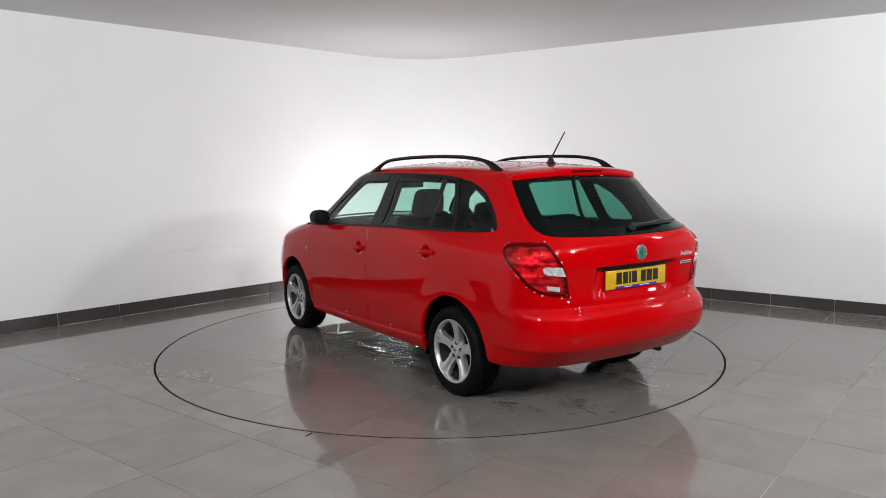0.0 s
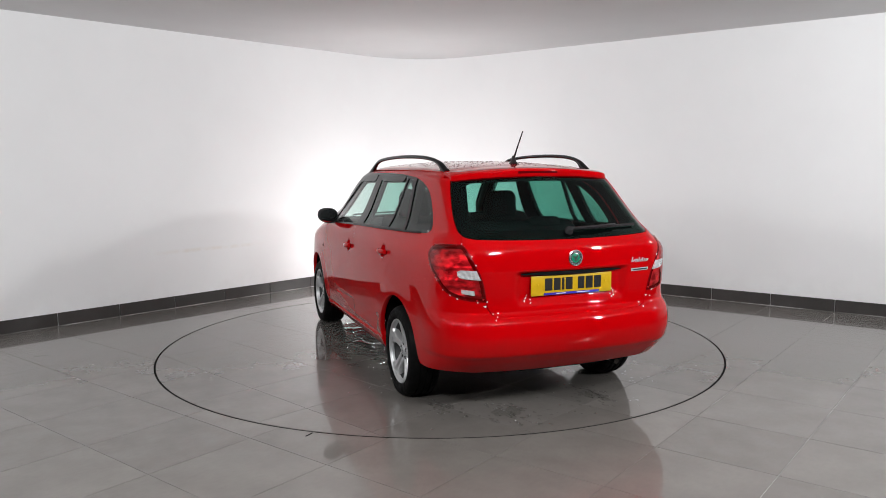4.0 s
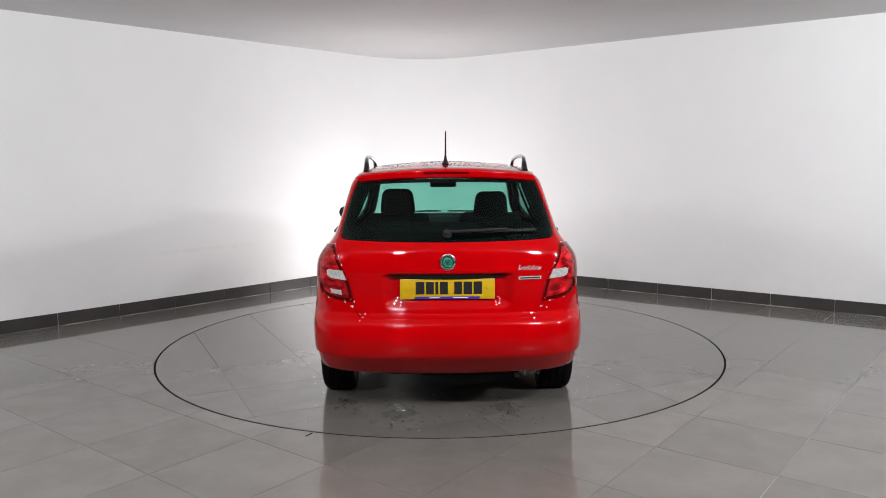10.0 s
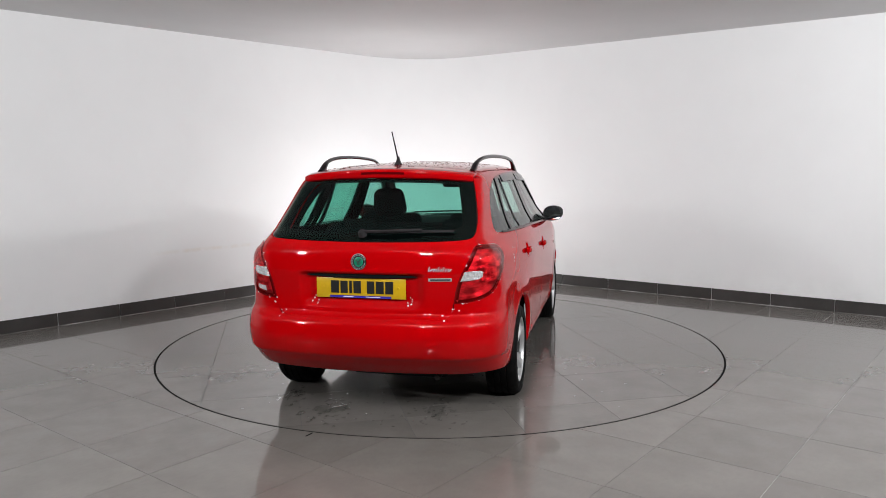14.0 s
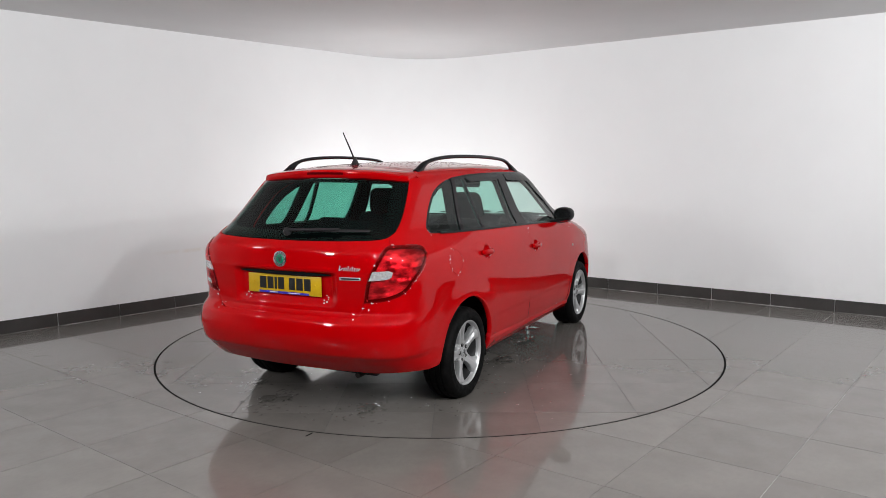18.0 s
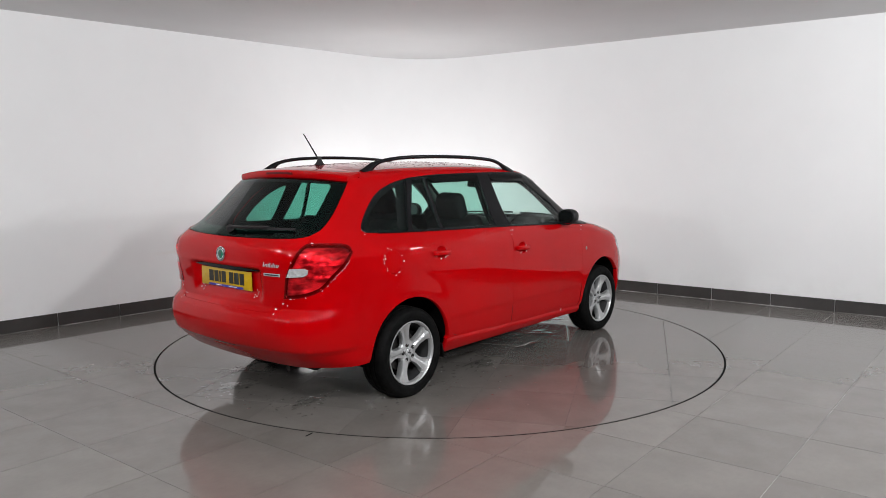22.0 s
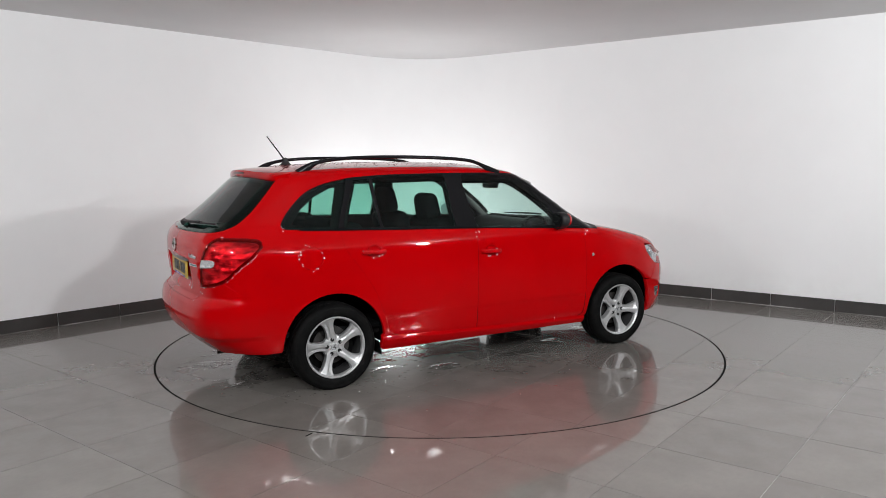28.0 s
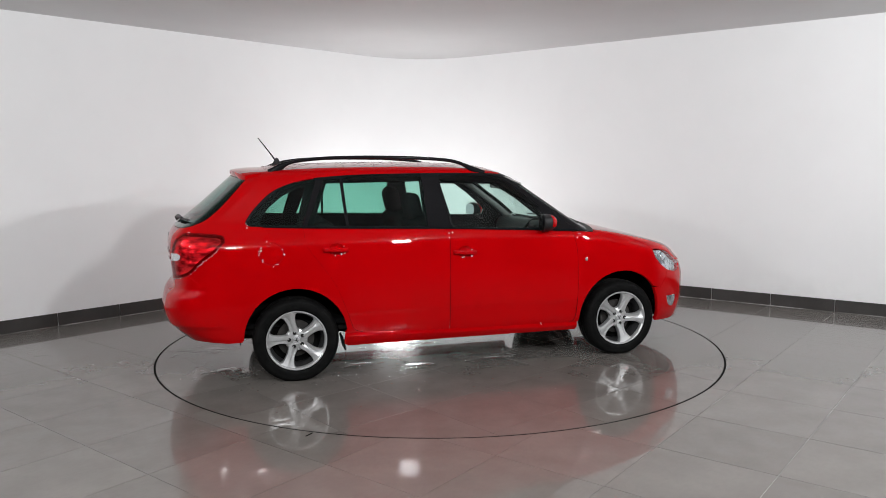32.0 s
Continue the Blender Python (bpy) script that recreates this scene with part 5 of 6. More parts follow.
def wheel(hx, sign, spin):
    """Five-spoke alloy wheel with its tyre; z is outwards while it is built."""
    W = 0.0925
    t = lathe([(r if r < 0.21 else 0.205 + (r - 0.205) * 0.985, h) for r, h in [(0.200, -W), (0.215, -W - 0.006), (0.245, -W - 0.009), (0.272, -W - 0.002), (0.285, -W + 0.014), (0.291, -W + 0.03), (0.2925, -0.045), (0.286, -0.043), (0.286, -0.037), (0.293, -0.035), (0.2935, -0.006), (0.286, -0.004), (0.286, 0.004), (0.2935, 0.006), (0.293, 0.035), (0.286, 0.037), (0.286, 0.043), (0.2925, 0.045), (0.291, W - 0.03), (0.285, W - 0.014), (0.272, W + 0.002), (0.262, W + 0.0065), (0.258, W + 0.0065), (0.245, W + 0.009), (0.225, W + 0.008), (0.213, W + 0.004), (0.207, W - 0.002), (0.203, W - 0.012)]], 96)
    up = Matrix.Rotation(radians(-90 * sign), 4, "X")
    m = Matrix.Translation((hx, sign * 0.700, HUB_Z)) @ up @ Matrix.Rotation(radians(spin), 4, "Z")
    # the tyre stands flat on the floor and bulges a little there
    for v in t.verts:
        q = m @ v.co
        low = max(0.0, 0.045 - q.z) / 0.045
        q.z = max(q.z, 0.0012)
        q.y += sign * (1 if v.co.z > 0 else -1) * 0.006 * low
        v.co = m.inverted() @ q
    rim = lathe([(0.202, W - 0.012), (0.207, W - 0.004), (0.206, W - 0.0005), (0.200, W), (0.194, W - 0.004), (0.190, W - 0.016), (0.188, W - 0.03)], 72)
    hub = part("wheel", rim, M_ALLOY, car, "silver five-spoke alloy wheel", m=m)
    part("rim_barrel", lathe([(0.188, W - 0.03), (0.187, W - 0.04), (0.176, W - 0.07), (0.172, -0.04), (0.185, -W), (0.200, -W)], 72), M_BARREL, hub)
    part("tyre", t, M_RUBBER, hub, "black road tyre")
    # spokes
    spokes = bmesh.new()
    for k in range(5):
        a0 = 2 * math.pi * k / 5
        cols = []
        st = [(0.030, 0.62, 0.0), (0.060, 0.60, 0.0), (0.074, 0.47, 0.0), (0.088, 0.35, 0.005), (0.108, 0.27, 0.012), (0.132, 0.238, 0.02), (0.158, 0.238, 0.03), (0.178, 0.265, 0.035), (0.1925, 0.33, 0.04)]
        for r, wd, tw in st:
            q = (r - 0.03) / 0.16
            hgt = W - 0.030 + 0.022 * q ** 1.5 - 0.006 * (1 - q)
            col = []
            for u, dh in ((-1.0, -0.010), (-0.86, 0.0), (-0.25, 0.004), (0.02, 0.003), (0.30, -0.008), (0.86, -0.007), (1.0, -0.017)):
                a = a0 + tw * 1.0 + wd * u
                col.append(spokes.verts.new((r * math.cos(a), r * math.sin(a), hgt + dh * (0.4 + 0.6 * min(1, q * 2)))))
            for u in (1.0, -1.0):
                a = a0 + tw + wd * u * 0.9
                col.append(spokes.verts.new((r * math.cos(a), r * math.sin(a), hgt - 0.045)))
            cols.append(col)
        for c, d in zip(cols, cols[1:]):
            for i in range(len(c)):
                j = (i + 1) % len(c)
                spokes.faces.new((c[i], d[i], d[j], c[j]))
        spokes.faces.new(cols[-1])
    bmesh.ops.recalc_face_normals(spokes, faces=spokes.faces)
    part("spokes", spokes, M_ALLOY, hub)
    part("hub_cap", lathe([(0, W - 0.026), (0.020, W - 0.0265), (0.025, W - 0.030), (0.029, W - 0.029), (0.031, W - 0.036), (0.062, W - 0.037), (0.074, W - 0.043), (0.080, W - 0.06)], 36), M_ALLOY, hub)
    cap = part("cap_badge", lathe([(0, W - 0.0250), (0.021, W - 0.0254), (0.0235, W - 0.0275)], 24), M_SILVER, hub)
    for ox, oy, a, ln in ((0.004, 0.004, 50, 0.022), (-0.005, 0.002, -35, 0.018), (0.002, -0.009, 10, 0.014)):
        part("badge_bar", box(ln, 0.006, 0.001, 0, 1), M_INK, cap, m=Matrix.Translation((ox, oy, W - 0.0246)) @ Matrix.Rotation(radians(a), 4, "Z"))
    for k in range(5):
        a = 2 * math.pi * k / 5
        part("wheel_bolt", lathe([(0, W - 0.0325), (0.008, W - 0.0315), (0.0115, W - 0.031), (0.0135, W - 0.0335), (0.0135, W - 0.05)], 14), M_INK, hub, m=Matrix.Translation((0.050 * math.cos(a), 0.049 * math.sin(a), 0)))
    part("brake_disc", lathe([(0, 0.008), (0.065, 0.008), (0.066, 0.0), (0.128, 0.0), (0.128, -0.02), (0, -0.02)], 40), M_STEEL, hub)
    part("backing", lathe([(0, -0.03), (0.178, -0.03), (0.178, -0.05)], 36), M_LINER, hub)
    return hub


def tail_details():
    """Plate, badges, wiper, aerial."""
    def rear_at(y, z):
        q = cast(np.array([[SPINE, y, z]]), np.array([[-1.0, 0, 0]]), 0, 2)
        return q[0], gradient(q)[0]
    plate = part("number_plate", box(0.006, 0.524, 0.113, 0.0025, 2, Matrix.Translation((-2.068, 0.002, 0.791))), M_PLATE, car, "yellow number plate with plain dark bars")
    x0 = -2.0725
    ch, cy0 = 0.070, 0.178
    wid = [0.048, 0.043, 0.016, 0.044, 0, 0.043, 0.046, 0.046]
    y = cy0
    for wv in wid:
        if wv == 0:
            y -= 0.026
            continue
        part("plate_bar", box(0.0016, wv, ch, 0.0005, 1, Matrix.Translation((x0, y - wv / 2, 0.797))), M_INK, plate)
        y -= wv + 0.009
    part("plate_strip", box(0.0014, 0.36, 0.013, 0.0004, 1, Matrix.Translation((x0 + 0.0008, 0.004, 0.7425))), M_BLUE, plate, "blue strip along the plate's foot")
    for yy, wv in ((0.075, 0.062), (-0.07, 0.085)):
        part("strip_bar", box(0.001, wv, 0.004, 0.0003, 1, Matrix.Translation((x0 - 0.0004, yy, 0.7425))), M_WHITE, plate)
    for yy in (0.222, -0.218):
        part("plate_screw", lathe([(0, 0.003), (0.005, 0.002), (0.0065, 0)], 12), M_PLATE, plate, m=pose(x0 + 0.0005, yy, 0.797, 0, -90, 0))
    # badge
    p, nn = rear_at(0, 0.944)
    rot = Vector(nn).to_track_quat("Z", "Y").to_matrix().to_4x4()
    bd = part("tailgate_badge", lathe([(0.026, 0.004), (0.0275, 0.0068), (0.0305, 0.0068), (0.032, 0.0045), (0.041, 0.0045), (0.0425, 0.0072), (0.0455, 0.006), (0.0465, 0.0), (0.022, 0.0)], 48), M_CHROME, car, "round chrome badge with a black ring and a green centre", m=Matrix.Translation(p) @ rot)
    part("badge_ring", lathe([(0.0315, 0.0050), (0.0415, 0.0050), (0.0415, 0.0040), (0.0315, 0.0040)], 48), M_INK, bd)
    part("badge_centre", lathe([(0, 0.0078), (0.020, 0.0072), (0.0278, 0.0050)], 32), M_GREEN, bd)
    for ox, oy, a, ln, wd in ((0.004, 0.003, 55, 0.030, 0.007), (-0.008, 0.004, -40, 0.020, 0.006), (0.003, -0.012, 10, 0.018, 0.005)):
        part("badge_bar", box(ln, wd, 0.0012, 0, 1), M_INK, bd, m=Matrix.Translation((ox, oy, 0.0082)) @ Matrix.Rotation(radians(a), 4, "Z"))
    for k in range(16):
        a = radians(20 + k * 21.5)
        part("badge_bar", box(0.0045, 0.006, 0.001, 0, 1), M_SILVER, bd, m=Matrix.Translation((0.0365 * math.cos(a), 0.0365 * math.sin(a), 0.0054)) @ Matrix.Rotation(a, 4, "Z"))

    # the model name as plain slanted chrome bars
    def on_gate(yy, zz, lean=0.0):
        p, nn = rear_at(yy, zz)
        nv = Vector(nn)
        side = Vector((0, -1, 0))
        side = (side - nv * side.dot(nv)).normalized()
        up = nv.cross(side)
        rot = Matrix((side, up, nv)).transposed().to_4x4()
        return Matrix.Translation(Vector(p) + nv * 0.003) @ rot @ Matrix.Rotation(radians(lean), 4, "Z")
    for yy, h, lean in ((-0.394, 0.030, -14), (-0.406, 0.020, -52), (-0.421, 0.019, -14), (-0.433, 0.019, -14), (-0.446, 0.029, -14), (-0.459, 0.019, -30), (-0.472, 0.027, -14), (-0.485, 0.019, -14), (-0.499, 0.019, -14), (-0.510, 0.019, -40)):
        part("letter_bar", box(0.0055, h, 0.004, 0.001, 1), M_SILVER, car, m=on_gate(yy, 0.894 + h / 2, lean))
    trim = part("trim_bar", box(0.128, 0.017, 0.003, 0.001, 1), M_SILVER, car, m=on_gate(-0.453, 0.851))
    part("trim_inlay", box(0.112, 0.008, 0.001, 0.0003, 1), M_INK, trim, m=Matrix.Translation((0.002, 0, 0.0016)))
    # rear wiper
    pts = []
    for yy, zz in ((0.0, 1.088), (-0.15, 1.091), (-0.30, 1.096), (-0.33, 1.096)):
        p, nn = rear_at(yy, zz)
        pts.append(Vector(p) + Vector(nn) * 0.022)
    wp = part("rear_wiper", sweep([tuple(v) for v in spline([tuple(v) for v in pts], 4)], lambda u: [(0.012 * (1.3 - 0.6 * u) * math.cos(a), 0.008 * math.sin(a)) for a in np.linspace(0, 2 * math.pi, 9)[:-1]]), M_PLASTIC, car, "black rear wiper at rest")
    p, nn = rear_at(0.0, 1.085)
    part("wiper_pivot", lathe([(0, 0.034), (0.016, 0.032), (0.022, 0.02), (0.024, 0.0)], 24), M_PLASTIC, wp, m=Matrix.Translation(p) @ Vector(nn).to_track_quat("Z", "Y").to_matrix().to_4x4())
    pts = []
    for yy, zz in ((-0.13, 1.094), (-0.30, 1.097), (-0.50, 1.098)):
        p, nn = rear_at(yy, zz)
        pts.append(Vector(p) + Vector(nn) * 0.010)
    part("wiper_blade", sweep([tuple(v) for v in spline([tuple(v) for v in pts], 5)], [(0.006, -0.006), (0.006, 0.006), (-0.006, 0.006), (-0.006, -0.006)]), M_PLASTIC, wp)
    # aerial
    z0 = float(top_line(np.array([-1.30]))[0])
    b = lathe([(0, 0.055), (0.008, 0.05), (0.012, 0.03), (0.019, 0.012), (0.028, 0.0)], 20)
    bmesh.ops.scale(b, vec=(1.7, 0.9, 1.0), verts=b.verts)
    ae = part("aerial_foot", b, M_PLASTIC, car, "black roof aerial", m=Matrix.Translation((-1.30, 0, z0)))
    part("aerial_rod", sweep([(-0.008, 0, 0.035), (-0.05, 0, 0.095), (-0.133, 0, 0.205)], lambda u: circle(0.0062 - 0.0025 * u, 8)), M_PLASTIC, ae)


def seat(x, y, z, back, wide):
    """Front seat with its headrest."""
    s = part("front_seat", box(0.52, wide, 0.16, 0.05, 3, pose(x, y, z, 0, -8, 0)), M_FABRIC, car)
    part("seat_back", box(0.15, wide, 0.60, 0.055, 3, pose(x - 0.30, y, z + 0.34, 0, -back, 0)), M_FABRIC, s)
    rest = box(0.115, 0.268, 0.215, 0.056, 6)
    for v in rest.verts:
        v.co.y *= 1 - 0.9 * (v.co.z + 0.05) if v.co.z > -0.05 else 1.0
    bmesh.ops.transform(rest, matrix=pose(x - 0.405, y, z + 0.706 + 0.035 * y, 0, -back + 6, 0), verts=rest.verts)
    part("headrest", rest, M_FABRIC, s)
    for d in (-0.055, 0.055):
        part("headrest_post", sweep([(x - 0.385, y + d, z + 0.60), (x - 0.415, y + d, z + 0.70)], circle(0.006, 8)), M_CHROME, s)


def cabin():
    for y in (0.36, -0.36):
        seat(0.07, y, 0.46, 18, 0.49)
    rs = part("rear_seat", box(0.50, 1.22, 0.16, 0.05, 3, pose(-0.62, 0, 0.50, 0, -8, 0)), M_FABRIC, car)
    part("seat_back", box(0.16, 1.22, 0.56, 0.05, 3, pose(-0.95, 0, 0.80, 0, -20, 0)), M_FABRIC, rs)
    for y in (0.36, -0.36):
        part("headrest", box(0.09, 0.26, 0.13, 0.04, 3, pose(-1.04, y, 1.035, 0, -14, 0)), M_FABRIC, rs)
    part("dashboard", box(0.45, 1.38, 0.24, 0.07, 4, pose(0.93, 0, 0.86, 0, 6, 0)), M_DASH, car)
    part("instrument_cowl", box(0.18, 0.36, 0.09, 0.035, 3, pose(0.76, -0.36, 0.985, 0, 0, 0)), M_DASH, car)
    # right-hand drive wheel
    b = bmesh.new()
    path = [(0.185 * math.cos(a), 0.185 * math.sin(a), 0) for a in np.linspace(0, 2 * math.pi, 41)]
    tw = sweep(path, circle(0.014, 8), caps=False)
    for a in (0.0, math.pi, -math.pi / 2):
        box(0.17, 0.035, 0.018, 0.006, 1, Matrix.Rotation(a, 4, "Z") @ Matrix.Translation((0.09, 0, -0.005)), tw)
    box(0.13, 0.11, 0.04, 0.018, 2, Matrix.Translation((0, 0, -0.005)), tw)
    part("steering_wheel", tw, M_PLASTIC, car, m=pose(0.62, -0.36, 0.87, 0, -65, 0))
    part("interior_mirror", box(0.03, 0.23, 0.065, 0.02, 3, pose(0.47, 0, 1.30, 0, 10, 0)), M_PLASTIC, car)
    part("mirror_stalk", sweep([(0.47, 0, 1.31), (0.52, 0, 1.365)], circle(0.008, 8)), M_PLASTIC, car)
    part("load_cover", box(0.72, 1.12, 0.02, 0.008, 1, pose(-1.44, 0, 0.985, 0, 0, 0)), M_CARPET, car)
    part("cabin_floor", box(2.9, 1.36, 0.04, 0.01, 1, pose(-0.5, 0, 0.375, 0, 0, 0)), M_CARPET, car)
    for y in (0.40, -0.40):
        part("sun_visor", box(0.15, 0.36, 0.018, 0.007, 1, pose(0.40, y, 1.345, 0, 22, 0)), M_LINING, car)


roof_and_front()
for side_sign in (1, -1):
    flank(side_sign)
gate = tail()
underside()
for hx in (AXLE_R, AXLE_F):
    for side_sign in (1, -1):
        wheel(hx, side_sign, 50 if side_sign > 0 else (32 if hx < 0 else -4))
tail_details()
cabin()


# ---- water: drops on the wet roof and puddles below the car ----
def drops():
    rng = random.Random(4)
    verts, faces = [], []
    for _ in range(1500):
        x, y = rng.uniform(-1.42, 0.25), rng.uniform(-0.50, 0.50)
        r = 0.003 + 0.006 * rng.random() ** 2
        verts.append((x, y, r))
    xy = np.array([(v[0], v[1]) for v in verts])
    rad = [v[2] for v in verts]
    p = on_top(xy[:, 0], xy[:, 1])
    n = gradient(p)
    verts = []
    for q, m, r in zip(p, n, rad):
        k = len(verts)
        sx = rng.uniform(0.8, 1.5)
        for i in range(6):
            a = i * math.pi / 3 + r * 900
            verts.append((q[0] + r * sx * math.cos(a), q[1] + r * math.sin(a), q[2] - (m[0] * sx * math.cos(a) + m[1] * math.sin(a)) * r / m[2] + 0.0003))
        for i in range(6):
            a = i * math.pi / 3 + r * 900
            verts.append((q[0] + 0.6 * r * sx * math.cos(a), q[1] + 0.6 * r * math.sin(a), q[2] - 0.6 * (m[0] * sx * math.cos(a) + m[1] * math.sin(a)) * r / m[2] + r * 0.38))
        for i in range(6):
            j = (i + 1) % 6
            faces.append((k + i, k + j, k + 6 + j, k + 6 + i))
        faces.append(tuple(k + 6 + i for i in range(6)))
    ob = part("water_drops", mesh_of("water_drops", verts, faces, True), M_DROP, car, "scattered rain drops on the roof")
    tagged(ob, kind="stuff")


def blot(rng, cx, cy, r, stretch, turn, n=40):
    ph = [rng.uniform(0, 6.28) for _ in range(5)]
    out = []
    for i in range(n):
        a = 2 * math.pi * i / n
        q = r * (1 + 0.28 * math.sin(2 * a + ph[0]) + 0.2 * math.sin(3 * a + ph[1]) + 0.14 * math.sin(5 * a + ph[2]) + 0.09 * math.sin(9 * a + ph[3]) + 0.05 * math.sin(13 * a + ph[4]))
        x, y = q * math.cos(a) * stretch, q * math.sin(a)
        out.append((cx + x * math.cos(turn) - y * math.sin(turn), cy + x * math.sin(turn) + y * math.cos(turn)))
    return out


def puddle():
    """Thin wet patches that the dripping car has left on the turntable."""
    rng = random.Random(11)
    b = bmesh.new()
    spots = [(0.75, -0.45, 0.20, 1.8), (0.3, -0.62, 0.16, 2.2), (-0.35, -0.66, 0.17, 2.0), (-0.8, -0.5, 0.15, 1.6), (-1.75, -0.35, 0.15, 1.7), (-1.85, 0.30, 0.18, 1.5), (-1.6, 0.62, 0.12, 1.5), (-0.6, 0.66, 0.16, 2.0), (0.1, 0.64, 0.17, 2.3), (0.72, 0.60, 0.2, 1.5), (1.5, 0.45, 0.14, 1.4), (-0.2, 0.1, 0.25, 2.0), (1.3, -0.2, 0.2, 1.5)]
    for x, y, r, st in spots:
        r *= 0.4
        parts = [(x, y, r, st)] + [(x + rng.gauss(0, r * 2.6), y + rng.gauss(0, r * 1.3), r * rng.uniform(0.05, 0.22), rng.uniform(1, 2)) for _ in range(44)]
        for px_, py_, pr, ps in parts:
            if math.hypot(px_, py_) > 2.15:
                continue
            loop = blot(rng, px_, py_, pr, ps, rng.uniform(-0.3, 0.3))
            mid = b.verts.new((px_, py_, 0.0016 + rng.random() * 0.0004))
            rim = [b.verts.new((lx, ly, 0.0008)) for lx, ly in loop]
            inn = [b.verts.new((px_ + (lx - px_) * 0.93, py_ + (ly - py_) * 0.93, mid.co.z)) for lx, ly in loop]
            for i in range(len(loop)):
                j = (i + 1) % len(loop)
                b.faces.new((rim[i], rim[j], inn[j], inn[i]))
                b.faces.new((inn[i], inn[j], mid))
    bmesh.ops.recalc_face_normals(b, faces=b.faces)
    ob = part("puddle", b, M_WATER, None)
    ob.visible_shadow = False
    # single drops round the tyres, behind the tail and along the sills
    verts, faces, norms = [], [], []
    heaps = [(-1.0, -0.74, 0.10, 0.06, 46), (-1.45, -0.72, 0.10, 0.08, 26), (-1.05, 0.76, 0.10, 0.06, 30), (1.42, -0.70, 0.08, 0.07, 16), (-2.0, -0.25, 0.22, 0.35, 44), (-0.3, -0.86, 0.6, 0.13, 50), (-0.2, 0.85, 0.6, 0.12, 36), (-1.7, 0.3, 0.25, 0.3, 26), (-0.4, -1.3, 0.9, 0.25, 22)]
    for hx, hy, sx, sy, n in heaps:
        for _ in range(n):
            x, y = rng.gauss(hx, sx), rng.gauss(hy, sy)
            if math.hypot(x, y) > 2.12:
                continue
            r = rng.uniform(0.004, 0.010)
            ball, k = r * 2.2, len(verts)
            foot = math.sqrt(ball * ball - r * r)
            verts.append((x, y, ball - foot + 0.0004))
            norms.append((0, 0, 1))
            for f in (0.55, 1.0):
                for i in range(10):
                    a = i * math.pi / 5
                    top = math.sqrt(ball * ball - (r * f) ** 2)
                    verts.append((x + r * f * math.cos(a), y + r * f * math.sin(a), top - foot + 0.0004))
                    norms.append((r * f * math.cos(a) / ball, r * f * math.sin(a) / ball, top / ball))
            for i in range(10):
                j = (i + 1) % 10
                faces.append((k, k + 1 + i, k + 1 + j))
                faces.append((k + 1 + i, k + 11 + i, k + 11 + j, k + 1 + j))
    spray = tagged(part("water_drops", mesh_of("floor_drops", verts, faces, True, norms), M_SPLASH, ob, "single water drops on the tiles"), kind="stuff")
    spray.visible_shadow = False
    return tagged(ob, "thin wet water patches on the turntable under the car", "puddle", kind="stuff")


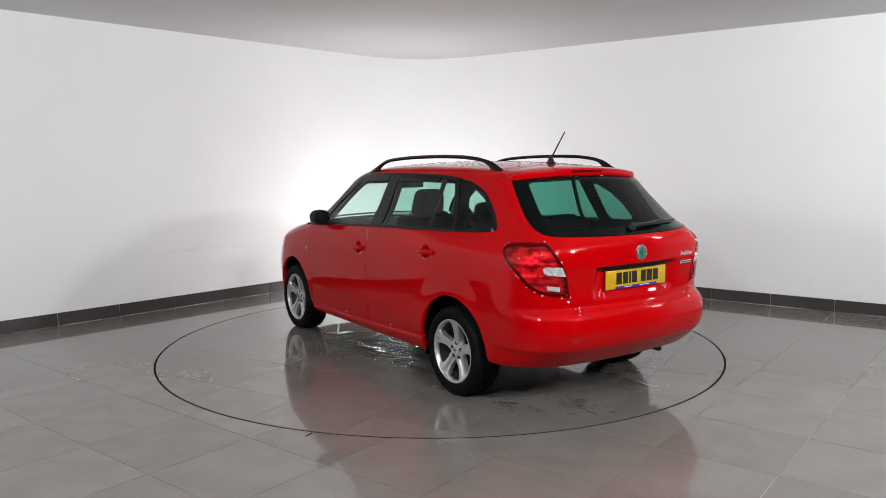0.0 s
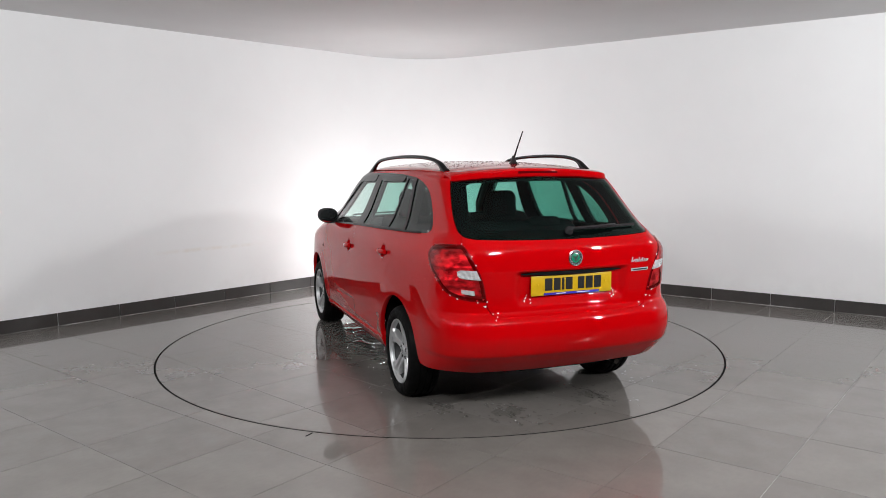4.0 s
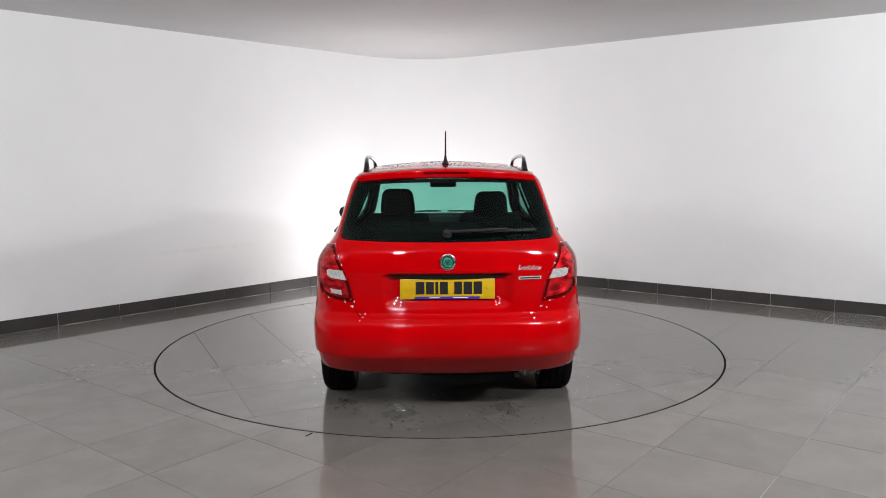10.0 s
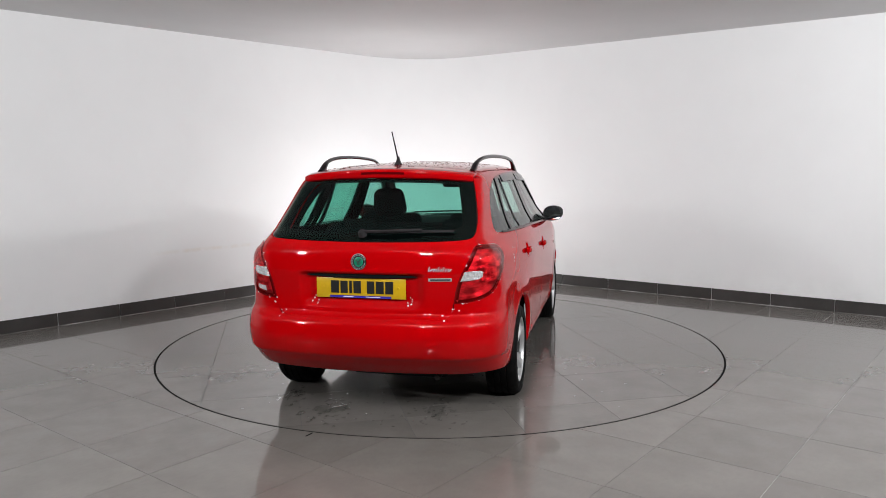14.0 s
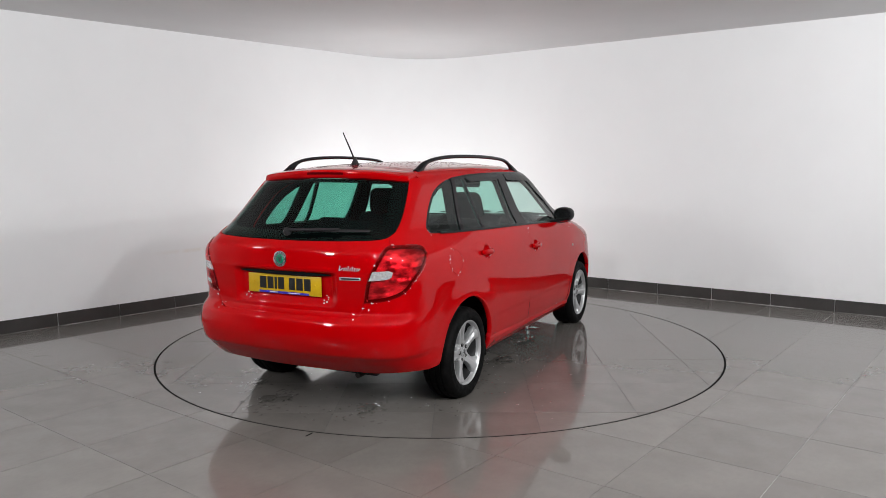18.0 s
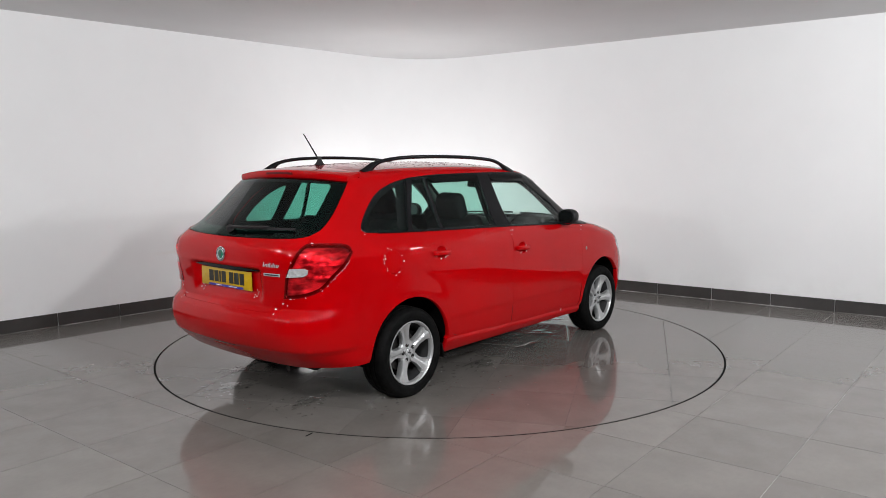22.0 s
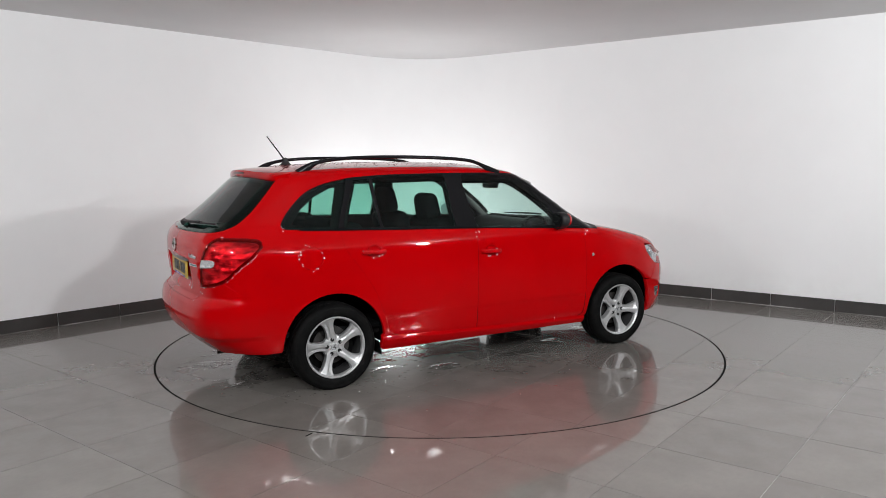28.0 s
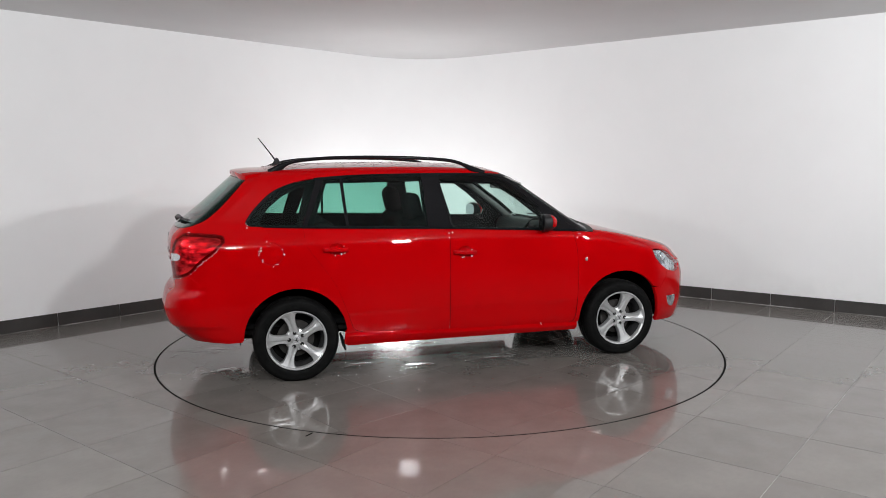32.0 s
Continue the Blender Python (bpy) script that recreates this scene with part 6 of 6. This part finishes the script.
def beads():
    """Water beads that hang along the edges of lamps, flap, handles and tailgate after a wash."""
    rng = random.Random(21)
    spots = []

    def line(pts, n, jitter):
        for _ in range(n):
            k = rng.randrange(len(pts))
            spots.append((pts[k][0] + rng.gauss(0, jitter), pts[k][1] + rng.gauss(0, jitter)))
    for sign in (1, -1):
        lampc = [tuple(q) for q in ring3(LAMP, sign)]
        line(lampc[30:54], 24, 0.004)
        line(lampc[0:22], 9, 0.004)
        for hx, hz in ((-0.969, 0.899), (-0.050, 0.848)):
            loop = [(hx + 0.062 * math.cos(a), hz + 0.046 * math.sin(a)) for a in np.linspace(math.pi, 2.2 * math.pi, 20)]
            line([tuple(q) for q in side_pts(loop, sign)], 7, 0.006)
        line([tuple(q) for q in side_pts([(-0.17, 0.99), (-0.165, 0.975), (-0.14, 0.985), (-0.165, 0.94)], sign)], 6, 0.008)
        line([tuple(q) for q in side_pts(DLO_REAR[:8], sign)], 3, 0.010)
        line([tuple(q) for q in side_pts([(0.84, 0.96), (0.83, 0.93), (0.20, 0.30), (-0.5, 0.31), (0.55, 0.285)], sign)], 6, 0.01)
        line([tuple(q) for q in rear_pts([(sign * y, z) for y, z in ((0.27, 0.715), (0.285, 0.727), (0.262, 0.705), (0.295, 0.71))])], 7, 0.006)
        line([tuple(q) for q in rear_pts([(sign * y, z) for y, z in ((0.50, 0.66), (0.53, 0.69), (0.47, 0.64))])], 6, 0.008)
    flap = [(-1.404 + 0.079 * math.cos(a), 0.886 + 0.080 * math.sin(a)) for a in np.linspace(0.5 * math.pi, 2.1 * math.pi, 24)]
    line([tuple(q) for q in side_pts(flap, -1)], 15, 0.005)
    c = np.array(spots)
    p = on_ring(c[:, 0], c[:, 1])
    n = gradient(p)
    p = np.where(((p[:, 0] < -1.95) & (p[:, 2] > 0.64))[:, None], pressed(p, n), p)
    verts, faces, norms = [], [], []
    for q, m in zip(p, n):
        r = rng.choice((0.0028, 0.0034, 0.0042, 0.0056))
        ball = r * 1.6
        u = Vector(m).orthogonal().normalized()
        w = Vector(m).cross(u)
        k = len(verts)
        verts.append(tuple(Vector(q) + Vector(m) * (ball - math.sqrt(ball * ball - r * r) + 0.0008)))
        norms.append(tuple(m))
        for f in (0.5, 1.0):
            for i in range(10):
                a = i * math.pi / 5
                d = (u * math.cos(a) + w * math.sin(a)) * r * f
                h = math.sqrt(ball * ball - (r * f) ** 2) - math.sqrt(ball * ball - r * r) + 0.0008
                verts.append(tuple(Vector(q) + d + Vector(m) * h))
                norms.append(tuple((d + Vector(m) * math.sqrt(ball * ball - (r * f) ** 2)).normalized()))
        for i in range(10):
            j = (i + 1) % 10
            faces.append((k, k + 1 + i, k + 1 + j))
            faces.append((k + 1 + i, k + 11 + i, k + 11 + j, k + 1 + j))
    ob = part("water_beads", mesh_of("water_beads", verts, faces, True, norms), M_BEAD, car, "water beads on the panel edges")
    tagged(ob, kind="stuff")


drops()
beads()
wet = puddle()


def floor_marks():
    """A dark tab at the turntable's edge and a pencil-like scuff on the tiles."""
    part("edge_tab", box(0.06, 0.010, 0.0016, 0.0005, 1, pose(-0.726, -2.153 - 0.008, 0.0008, 0, 0, 62)), M_GAP, floor)
    pts = spline([(-3.17, -0.41, 0.0006), (-3.12, -0.375, 0.0006), (-3.07, -0.39, 0.0006)], 4)
    part("scuff", sweep(pts, [(0.0016, 0), (0, 0.0004), (-0.0016, 0)]), M_GAP, floor)


floor_marks()


lay_tiles()
lay_disc()
lay_skirting()


# ---- movement: the turntable carries the car round at an even pace ----
TURN_0, TURN_1 = 124.05, 15.66
CAR_OFF = (0.0056, -0.0385)


def motions():
    times = [0.0, 0.2, 0.6] + [float(k) for k in range(1, 32)] + [31.4, 31.8, 32.0]
    rows_t, rows_c = [], []
    for t in times:
        a = TURN_0 + (TURN_1 - TURN_0) * t / 32.0
        spin = pose(0, 0, 0, 0, 0, a)
        rows_t.append((t, spin))
        rows_c.append((t, spin @ pose(CAR_OFF[0], CAR_OFF[1], 0)))
    walk(table, rows_t)
    walk(car, rows_c)
    walk(wet, rows_c)


motions()
